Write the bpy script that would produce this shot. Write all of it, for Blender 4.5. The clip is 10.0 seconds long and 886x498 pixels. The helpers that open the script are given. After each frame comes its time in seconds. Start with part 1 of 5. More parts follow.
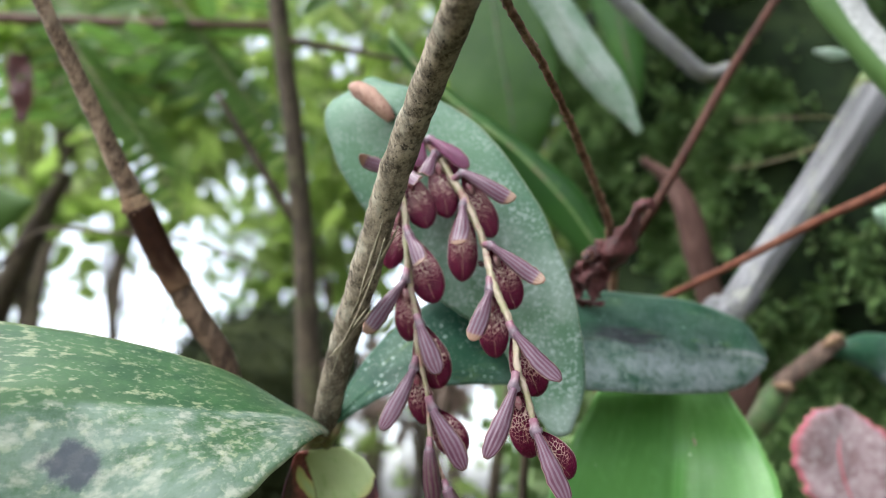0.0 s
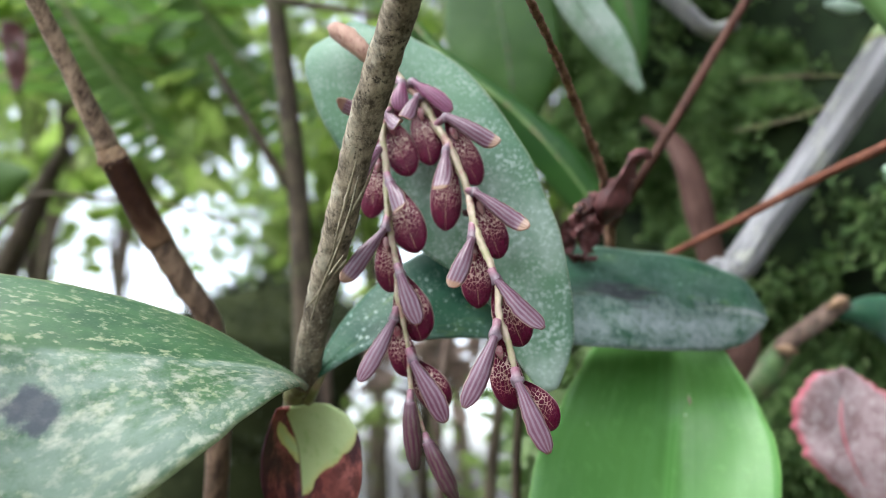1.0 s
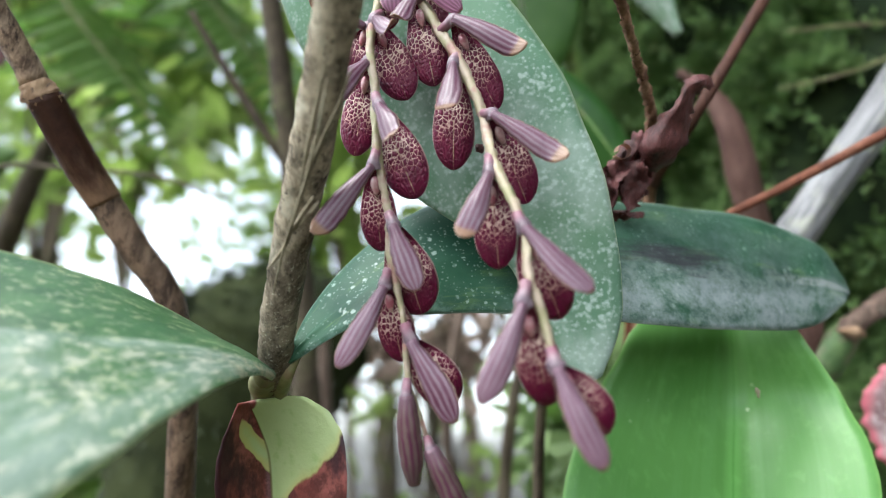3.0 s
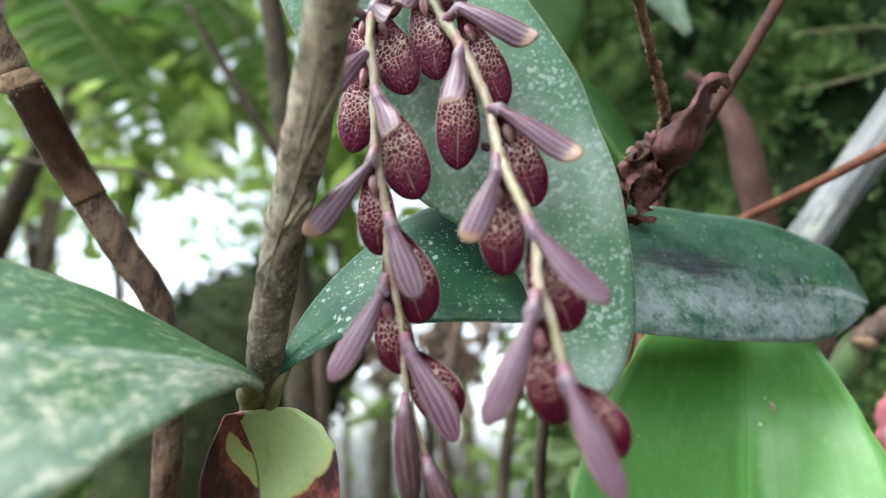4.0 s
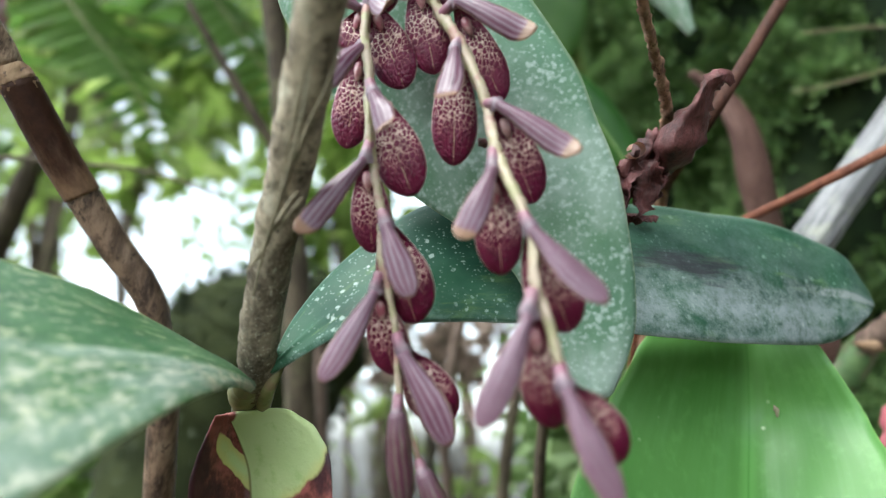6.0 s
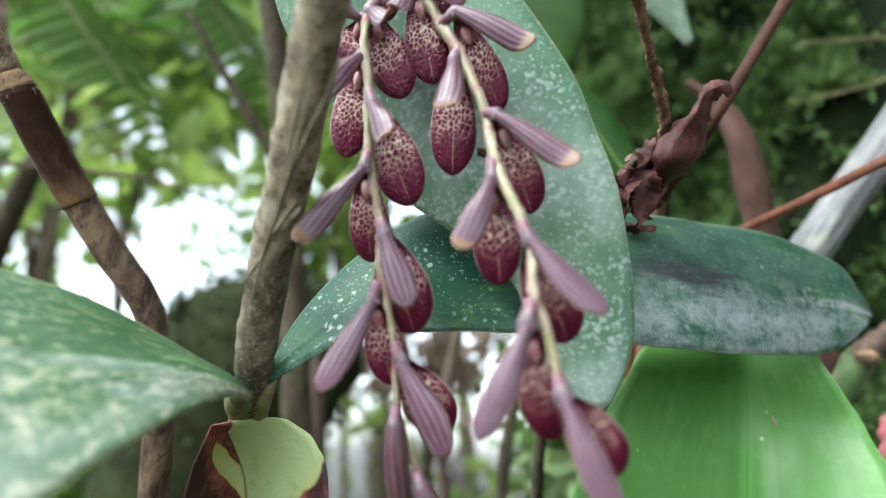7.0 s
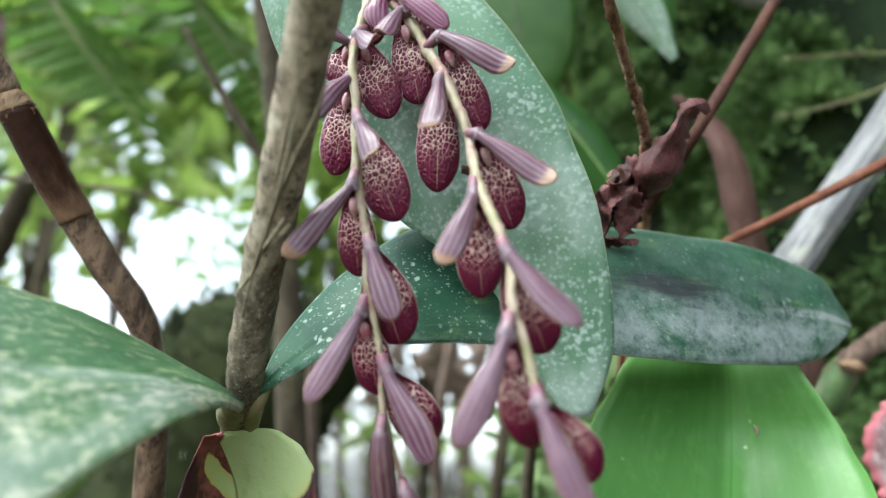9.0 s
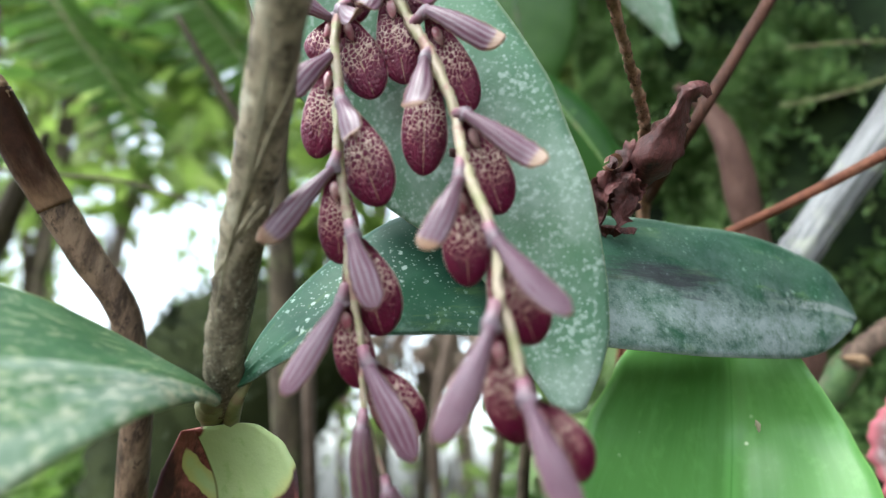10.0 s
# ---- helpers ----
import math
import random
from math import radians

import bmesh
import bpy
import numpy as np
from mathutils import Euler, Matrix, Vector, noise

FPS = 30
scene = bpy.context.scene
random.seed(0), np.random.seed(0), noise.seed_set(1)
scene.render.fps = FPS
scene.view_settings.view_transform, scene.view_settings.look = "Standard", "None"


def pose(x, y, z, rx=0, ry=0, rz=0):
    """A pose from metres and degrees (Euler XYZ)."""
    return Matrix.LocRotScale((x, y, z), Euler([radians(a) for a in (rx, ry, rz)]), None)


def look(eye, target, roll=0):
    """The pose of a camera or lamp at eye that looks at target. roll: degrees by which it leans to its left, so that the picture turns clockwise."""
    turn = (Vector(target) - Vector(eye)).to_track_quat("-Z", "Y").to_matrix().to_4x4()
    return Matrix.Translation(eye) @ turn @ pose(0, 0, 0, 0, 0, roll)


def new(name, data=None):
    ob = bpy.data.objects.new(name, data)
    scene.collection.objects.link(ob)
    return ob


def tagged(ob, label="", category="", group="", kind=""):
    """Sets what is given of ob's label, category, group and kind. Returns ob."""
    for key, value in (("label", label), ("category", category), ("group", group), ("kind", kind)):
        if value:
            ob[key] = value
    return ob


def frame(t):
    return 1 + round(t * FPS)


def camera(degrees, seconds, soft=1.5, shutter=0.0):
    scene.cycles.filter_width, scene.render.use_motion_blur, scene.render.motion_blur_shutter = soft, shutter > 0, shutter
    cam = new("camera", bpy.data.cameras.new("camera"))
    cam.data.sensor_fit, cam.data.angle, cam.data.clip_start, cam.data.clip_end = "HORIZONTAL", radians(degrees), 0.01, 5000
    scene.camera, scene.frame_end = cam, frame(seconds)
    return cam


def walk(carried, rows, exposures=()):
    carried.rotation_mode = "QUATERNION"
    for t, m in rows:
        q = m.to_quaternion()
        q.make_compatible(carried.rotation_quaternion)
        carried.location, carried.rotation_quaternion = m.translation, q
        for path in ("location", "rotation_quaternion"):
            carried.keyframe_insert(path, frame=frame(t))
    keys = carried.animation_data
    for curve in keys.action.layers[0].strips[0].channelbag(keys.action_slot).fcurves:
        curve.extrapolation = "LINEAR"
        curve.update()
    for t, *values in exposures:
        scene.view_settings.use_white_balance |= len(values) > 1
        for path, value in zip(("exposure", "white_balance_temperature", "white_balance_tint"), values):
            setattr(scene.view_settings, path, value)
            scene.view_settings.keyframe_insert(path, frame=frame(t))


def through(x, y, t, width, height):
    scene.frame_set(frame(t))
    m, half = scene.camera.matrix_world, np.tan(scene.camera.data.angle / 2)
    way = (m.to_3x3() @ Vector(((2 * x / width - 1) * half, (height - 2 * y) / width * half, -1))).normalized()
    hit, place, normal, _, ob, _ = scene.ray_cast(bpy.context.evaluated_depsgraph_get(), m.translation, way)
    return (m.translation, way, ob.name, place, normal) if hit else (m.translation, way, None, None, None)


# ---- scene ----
cam = camera(74.6, 10.0, soft=1.0)
cam.data.dof.use_dof = True
cam.data.dof.focus_distance = 0.083
cam.data.dof.aperture_fstop = cam.data.lens / 1.88
# The plants hang plumb while the hand-held camera looks up at them: SLANT is its upward tilt.
SLANT, HEIGHT = 22.0, 0.70
BASE = pose(0, 0, HEIGHT, SLANT, 0, 0)
PATH = [
    (0, (0.00585, 0.00874, 0.00423), (0.00226, 0.30872, 0.00358), 1.87),
    (0.5, (0.00897, 0.00953, 0.00271), (0.00568, 0.3095, 0.00066), 2.21),
    (1, (0.01033, 0.0131, -0.00088), (0.00331, 0.31277, -0.01311), 1.69),
    (1.5, (0.01028, 0.0235, -0.00383), (0.00306, 0.32305, -0.01853), 1.48),
    (2, (0.01006, 0.02934, -0.00477), (0.00014, 0.32881, -0.01965), 1.16),
    (2.5, (0.01039, 0.03319, -0.00688), (-0.00102, 0.33249, -0.02394), 1.14),
    (4, (0.00956, 0.04231, -0.00784), (-0.00151, 0.34166, -0.02423), 2.05),
    (4.5, (0.00983, 0.0421, -0.00737), (-0.00184, 0.34145, -0.02347), 2.26),
    (5, (0.01089, 0.04358, -0.00733), (-0.00203, 0.34287, -0.02356), 2.11),
    (5.5, (0.01045, 0.04398, -0.00835), (-0.00249, 0.34322, -0.02519), 2.16),
    (7, (0.0103, 0.04412, -0.00805), (-0.00125, 0.34366, -0.01999), 2.56),
    (7.5, (0.00962, 0.04416, -0.00801), (-0.00233, 0.3437, -0.01967), 2.58),
    (8, (0.00997, 0.04419, -0.00888), (-0.00131, 0.34374, -0.02091), 2.61),
    (8.5, (0.01025, 0.0428, -0.00686), (-0.00012, 0.34248, -0.01592), 2.63),
    (9, (0.01183, 0.04167, -0.00754), (0.00164, 0.34144, -0.01343), 2.35),
    (9.5, (0.01302, 0.0438, -0.00803), (0.00228, 0.34351, -0.01585), 2.37),
    (10, (0.01361, 0.04522, -0.00849), (0.00251, 0.34489, -0.01717), 2.42),
]
EXPOSURES = [(0, 2.21, 6150, 9), (1.5, 2.36, 6050, 9), (4, 2.43, 6100, 4), (10, 2.48, 6050, 2)]
walk(cam, [(t, BASE @ look(eye, target, roll)) for t, eye, target, roll in PATH], EXPOSURES)

# ---- light: a bright overcast sky, with a broad soft sun high up ----
world = bpy.data.worlds.new("sky")
scene.world = world
world.use_nodes = True
sky_nodes = world.node_tree.nodes
sky_tex = sky_nodes.new("ShaderNodeTexSky")
sky_tex.sky_type, sky_tex.sun_disc = "NISHITA", False
sky_tex.sun_elevation, sky_tex.sun_rotation = radians(57), radians(219)
sky_tex.air_density, sky_tex.dust_density, sky_tex.ozone_density = 1.0, 3.0, 1.0
SKY = 0.15
sky_nodes["Background"].inputs["Strength"].default_value = SKY
haze = sky_nodes.new("ShaderNodeHueSaturation")
haze.inputs["Saturation"].default_value = 0.3
world.node_tree.links.new(sky_tex.outputs[0], haze.inputs["Color"])
world.node_tree.links.new(haze.outputs[0], sky_nodes["Background"].inputs["Color"])
sun = new("sun", bpy.data.lights.new("sun", "SUN"))
sun.data.energy, sun.data.angle, sun.data.color = 0.6, radians(35), (1.0, 0.97, 0.92)
sun.matrix_world = look((0, 0, 0), (0.36, 0.45, -0.9)) @ Matrix.Translation((0, 0, 5))


# ---- small tools ----
def at(p):
    """A place given in millimetres along the slanted frame of the plants, in the world."""
    return BASE @ (Vector(p) * 0.001)


def spline(points, n):
    """n + 1 places on a smooth curve through the points."""
    p = [Vector(q) for q in points]
    h = [max((b - a).length, 1e-6) ** 0.6 for a, b in zip(p, p[1:])]
    slope = [(b - a) / k for a, b, k in zip(p, p[1:], h)]
    turn = [slope[0]] + [(slope[i] * h[i + 1] + slope[i + 1] * h[i]) / (h[i] + h[i + 1]) for i in range(len(h) - 1)] + [slope[-1]]
    out = []
    for i in range(n + 1):
        s = i / n * len(h)
        k = min(int(s), len(h) - 1)
        f = s - k
        out.append(p[k] * (2 * f ** 3 - 3 * f * f + 1) + turn[k] * h[k] * (f ** 3 - 2 * f * f + f) + p[k + 1] * (3 * f * f - 2 * f ** 3) + turn[k + 1] * h[k] * (f ** 3 - f * f))
    return out


def ramp(values, s):
    """The value at s (0 to 1) on straight lines through evenly spaced values."""
    s = min(max(s, 0.0), 1.0) * (len(values) - 1)
    k = min(int(s), len(values) - 2)
    return values[k] + (values[k + 1] - values[k]) * (s - k)


def part(name, bm, material, parent=None, label=""):
    """Links a bmesh as one mesh object under a thing or under a part."""
    mesh = bpy.data.meshes.new(name)
    bm.to_mesh(mesh)
    bm.free()
    for face in mesh.polygons:
        face.use_smooth = True
    mesh.materials.append(material)
    ob = new(name, mesh)
    if parent:
        ob.parent = parent
    return tagged(ob, label) if label else ob


def thing(name, label, category, group="", kind=""):
    """An empty that holds the parts of one thing."""
    return tagged(new(name), label, category, group, kind)


def crinkle(bm, amount, size, seed=0.0):
    """Pushes the places of a bmesh about by a fine folded noise, both in millimetres."""
    for v in bm.verts:
        q = v.co * (1000 / size) + Vector((seed, seed * 1.7, 0))
        d = noise.noise_vector(q) + 0.6 * noise.noise_vector(q * 2.3)
        v.co += d * (amount * 0.001)
    return bm


def grid(bm, rows, uvs, closed=False, flip=False):
    """A sheet of quads through rows of places in the world, with uvs along and across."""
    uv = bm.loops.layers.uv.verify()
    verts = [[bm.verts.new(p) for p in row] for row in rows]
    m = len(rows[0])
    for i in range(len(rows) - 1):
        for j in range(m if closed else m - 1):
            k = (j + 1) % m
            quad = [(i, j), (i + 1, j), (i + 1, k), (i, k)]
            if flip:
                quad.reverse()
            try:
                face = bm.faces.new([verts[a][b] for a, b in quad])
            except ValueError:
                continue
            for loop, (a, b) in zip(face.loops, quad):
                u = uvs[a][b]
                if closed and b == 0 and j == m - 1:
                    u = (u[0], 1.0)
                loop[uv].uv = u
    return verts


def tube(bm, points, radii, n=24, sides=10, rough=0.0, seed=0.0, caps=True, flute=0.0):
    """A round stem through points in millimetres, with radii in millimetres along it and an uneven skin."""
    line = [at(p) for p in spline(points, n)]
    rows, uvs = [], []
    side = None
    for i, p in enumerate(line):
        along = (line[min(i + 1, n)] - line[max(i - 1, 0)]).normalized()
        if side is None:
            side = along.orthogonal().normalized()
        side = (side - along * side.dot(along)).normalized()
        other = along.cross(side)
        r = ramp(radii, i / n) * 0.001
        row = []
        for j in range(sides):
            a = 2 * math.pi * j / sides
            q = side * math.cos(a) + other * math.sin(a)
            k = 1 + flute * math.cos(9 * a + math.sin(2 * a)) + rough * noise.noise((q * 1.7 + Vector((i * 0.55, seed, seed * 2.3))))
            row.append(p + q * r * k)
        rows.append(row)
        uvs.append([(i / n, j / sides) for j in range(sides)])
    verts = grid(bm, rows, uvs, closed=True)
    if caps:
        for end, rev in ((verts[0], False), (verts[-1], True)):
            bm.faces.new(end[::-1] if rev else end)
    return bm


def blade(bm, left, mid, right, n=36, m=14, thick=0.5, wave=0.0, seed=0.0, fold=0.0, frill=0.012):
    """A leaf between three rails (two edges and the midrib, points in millimetres), with thickness and a slightly wavy sheet."""
    rails = [spline(r, n) for r in (left, mid, right)]
    top, low, uvs = [], [], []
    pts = []
    for i in range(n + 1):
        a, b, c = (r[i] for r in rails)
        row = []
        for j in range(m + 1):
            v = 2 * j / m - 1
            # a parabola across through the three rails, with a faint groove on the midrib
            p = a * (v * (v - 1) / 2) + b * (1 - v * v) + c * (v * (v + 1) / 2)
            q = b.lerp(a, -v) if v < 0 else b.lerp(c, v)
            p = p.lerp(q, fold * (1 - math.exp(-(v * 5) ** 2)))
            p = p + (p - b) * (frill * v * v * noise.noise(Vector((i * 14.0 / n, seed * 3.7, 2.0 if v < 0 else 7.0))) * 2)
            row.append(p)
        pts.append(row)
    def normal(i, j):
        d1 = pts[min(i + 1, n)][j] - pts[max(i - 1, 0)][j]
        d2 = pts[i][min(j + 1, m)] - pts[i][max(j - 1, 0)]
        k = d1.cross(d2)
        return k.normalized() if k.length > 1e-9 else Vector((0, -1, 0))
    for i in range(n + 1):
        ta, la, ua = [], [], []
        for j in range(m + 1):
            v = 2 * j / m - 1
            p = pts[i][j]
            k = normal(min(max(i, 1), n - 1), min(max(j, 1), m - 1))
            w = wave * noise.noise(p * 0.06 + Vector((seed, 0, 0))) - 0.25 * thick * math.exp(-(v * 9) ** 2)
            t = thick * 0.5 * min(1.0, 3.0 * (1 - abs(v)) + 0.15)
            ta.append(at(p + k * (w + t)))
            la.append(at(p + k * (w - t)))
            ua.append((i / n, j / m))
        top.append(ta), low.append(la), uvs.append(ua)
    grid(bm, top, uvs)
    grid(bm, low, uvs, flip=True)
    uv = bm.loops.layers.uv.verify()
    bm.verts.ensure_lookup_table()
    N = (n + 1) * (m + 1)
    ring = [(i, 0) for i in range(n + 1)] + [(n, j) for j in range(1, m + 1)] + [(i, m) for i in range(n - 1, -1, -1)] + [(0, j) for j in range(m - 1, 0, -1)]
    for (a, b), (c, d) in zip(ring, ring[1:] + ring[:1]):
        q = [a * (m + 1) + b, c * (m + 1) + d]
        try:
            face = bm.faces.new([bm.verts[q[1]], bm.verts[q[0]], bm.verts[q[0] + N], bm.verts[q[1] + N]])
        except ValueError:
            continue
        for loop, g in zip(face.loops, ((c, d), (a, b), (a, b), (c, d))):
            loop[uv].uv = uvs[g[0]][g[1]]
    bmesh.ops.remove_doubles(bm, verts=bm.verts, dist=1e-6)
    bmesh.ops.recalc_face_normals(bm, faces=bm.faces)
    return bm


# ---- materials ----
class Nodes:
    """A node material in the making."""

    def __init__(self, name):
        self.mat = bpy.data.materials.new(name)
        self.mat.use_nodes = True
        self.tree = self.mat.node_tree
        self.bsdf = self.tree.nodes["Principled BSDF"]
        self.coords = self.tree.nodes.new("ShaderNodeTexCoord")

    def put(self, value, socket):
        if isinstance(value, bpy.types.NodeSocket):
            self.tree.links.new(value, socket)
        elif isinstance(value, (tuple, list)) and len(value) == 3 and socket.type == "RGBA":
            socket.default_value = (*value, 1)
        else:
            socket.default_value = value

    def math(self, op, a, b=0.0, c=0.0):
        node = self.tree.nodes.new("ShaderNodeMath")
        node.operation = op
        for value, socket in zip((a, b, c), node.inputs):
            self.put(value, socket)
        return node.outputs[0]

    def mix(self, f, a, b, mode="MIX"):
        node = self.tree.nodes.new("ShaderNodeMix")
        node.data_type, node.blend_type = "RGBA", mode
        self.put(f, node.inputs[0]), self.put(a, node.inputs[6]), self.put(b, node.inputs[7])
        return node.outputs[2]

    def step(self, x, lo, hi, a=0.0, b=1.0):
        node = self.tree.nodes.new("ShaderNodeMapRange")
        node.interpolation_type = "SMOOTHSTEP"
        for value, socket in zip((x, lo, hi, a, b), node.inputs):
            self.put(value, socket)
        return node.outputs[0]

    def place(self, stretch=(1, 1, 1), source="Object"):
        node = self.tree.nodes.new("ShaderNodeMapping")
        self.put(self.coords.outputs[source], node.inputs[0])
        node.inputs["Scale"].default_value = stretch
        return node.outputs[0]

    def noise(self, scale, detail=3.0, rough=0.55, where=None):
        node = self.tree.nodes.new("ShaderNodeTexNoise")
        self.put(where or self.coords.outputs["Object"], node.inputs["Vector"])
        for key, value in (("Scale", scale), ("Detail", detail), ("Roughness", rough)):
            node.inputs[key].default_value = value
        return node.outputs[0]

    def cells(self, scale, feature="F1", random=1.0, where=None, out="Distance"):
        node = self.tree.nodes.new("ShaderNodeTexVoronoi")
        node.feature = feature
        self.put(where or self.coords.outputs["Object"], node.inputs["Vector"])
        node.inputs["Scale"].default_value = scale
        node.inputs["Randomness"].default_value = random
        return node.outputs[out]

    def uv(self):
        node = self.tree.nodes.new("ShaderNodeSeparateXYZ")
        self.put(self.coords.outputs["UV"], node.inputs[0])
        return node.outputs[0], node.outputs[1]

    def island(self):
        return self.tree.nodes.new("ShaderNodeNewGeometry").outputs["Random Per Island"]

    def chance(self):
        return self.tree.nodes.new("ShaderNodeObjectInfo").outputs["Random"]

    def done(self, colour, rough=0.5, bump=None, height=0.0002, strength=0.6, through=0.0, through_colour=None, coat=0.0, sheen=0.0, spec=0.5):
        self.put(colour, self.bsdf.inputs["Base Color"])
        self.put(rough, self.bsdf.inputs["Roughness"])
        self.bsdf.inputs["Specular IOR Level"].default_value = spec
        self.bsdf.inputs["Coat Weight"].default_value = coat
        self.bsdf.inputs["Coat Roughness"].default_value = 0.25
        self.bsdf.inputs["Sheen Weight"].default_value = sheen
        out = None
        if bump is not None:
            node = self.tree.nodes.new("ShaderNodeBump")
            self.put(bump, node.inputs["Height"])
            node.inputs["Distance"].default_value, node.inputs["Strength"].default_value = height, strength
            out = node.outputs[0]
            self.put(out, self.bsdf.inputs["Normal"])
        if through:
            lucent = self.tree.nodes.new("ShaderNodeBsdfTranslucent")
            self.put(through_colour or colour, lucent.inputs["Color"])
            both = self.tree.nodes.new("ShaderNodeMixShader")
            both.inputs[0].default_value = through
            self.put(self.bsdf.outputs[0], both.inputs[1]), self.put(lucent.outputs[0], both.inputs[2])
            self.put(both.outputs[0], self.tree.nodes["Material Output"].inputs["Surface"])
        return self.mat


def leaf_mat(name, deep, fresh, spot, amount, size, dust, dust_amount, rough=0.42, through=0.12, crisp=0.18, spec=0.4, grow=0.0):
    """A tough leaf: two greens, pale mottling, a dusty film with a broad pattern, faint veins along it."""
    n = Nodes(name)
    u, v = n.uv()
    where = n.place()
    base = n.mix(n.step(n.noise(60, 4, where=where), 0.35, 0.65), deep, fresh)
    rib = n.math("ABSOLUTE", n.math("SUBTRACT", v, 0.5))
    base = n.mix(n.step(rib, 0.0, 0.012, 0.35, 0.0), base, fresh)
    blotch = n.math("ADD", n.cells(1.0 / size, "SMOOTH_F1", where=where), n.math("MULTIPLY", n.noise(1.6 / size, 4, 0.7, where=where), 0.7))
    blotch = n.math("ADD", blotch, n.math("MULTIPLY", n.noise(0.22 / size, 2, where=where), 0.9))
    spots = n.step(blotch, 0.77 + crisp / 2 + 0.45 * amount, 0.77 - crisp / 2 + 0.45 * amount)
    # grow thins the dust towards the foot, painting that end darker as if shaded
    if grow:
        spots = n.math("MULTIPLY", spots, n.step(u, 0.05, 0.55, 1.0 - grow, 1.0))
    colour = n.mix(n.math("MULTIPLY", spots, 0.8), base, spot)
    fleck = n.step(n.cells(2.6 / size, where=where), 0.26, 0.12)
    fleck = n.math("MULTIPLY", fleck, n.step(n.noise(0.5 / size, 2, where=where), 0.48, 0.6))
    colour = n.mix(n.math("MULTIPLY", fleck, 0.5 * min(1.0, amount + 0.2)), colour, dust)
    film = n.math("MULTIPLY", n.step(n.noise(45, 6, 0.65, where=where), 0.42, 0.7), dust_amount)
    if grow:
        film = n.math("MULTIPLY", film, n.step(u, 0.05, 0.55, 1.0 - grow, 1.0))
    colour = n.mix(film, colour, dust)
    colour = n.mix(n.step(rib, 0.485, 0.497, 0.0, 0.4), colour, n.mix(0.6, fresh, (0.5, 0.5, 0.3)))
    veins = n.math("SINE", n.math("MULTIPLY", v, 130.0))
    bump = n.math("ADD", n.math("MULTIPLY", veins, 0.05), n.math("ADD", n.noise(900, 4, 0.6), n.math("MULTIPLY", spots, 0.2)))
    return n.done(colour, n.math("ADD", n.math("MULTIPLY", spots, 0.15), n.math("ADD", rough, n.math("MULTIPLY", film, 0.3))), bump, 0.0001, 0.5, through, n.mix(0.5, fresh, (0.2, 0.4, 0.05)), coat=0.03, spec=spec)


def scatter_spots(n, where, scale, size, vary, soft):
    """Irregular spots, one to a cell, of uneven size; size is a share of the cell."""
    warp = n.tree.nodes.new("ShaderNodeVectorMath")
    warp.operation = "MULTIPLY_ADD"
    field = n.tree.nodes.new("ShaderNodeTexNoise")
    n.put(where, field.inputs["Vector"])
    for key, value in (("Scale", scale * 1.7), ("Detail", 4.0), ("Roughness", 0.65)):
        field.inputs[key].default_value = value
    n.put(field.outputs["Color"], warp.inputs[0])
    warp.inputs[1].default_value = (0.7 / scale,) * 3
    n.put(where, warp.inputs[2])
    far = n.cells(scale, "F1", 1.0, warp.outputs[0])
    limit = n.math("ADD", size - vary / 2, n.math("MULTIPLY", n.noise(scale * 0.31, 3, 0.6, where=where), vary))
    return n.step(n.math("SUBTRACT", far, limit), soft, -soft)


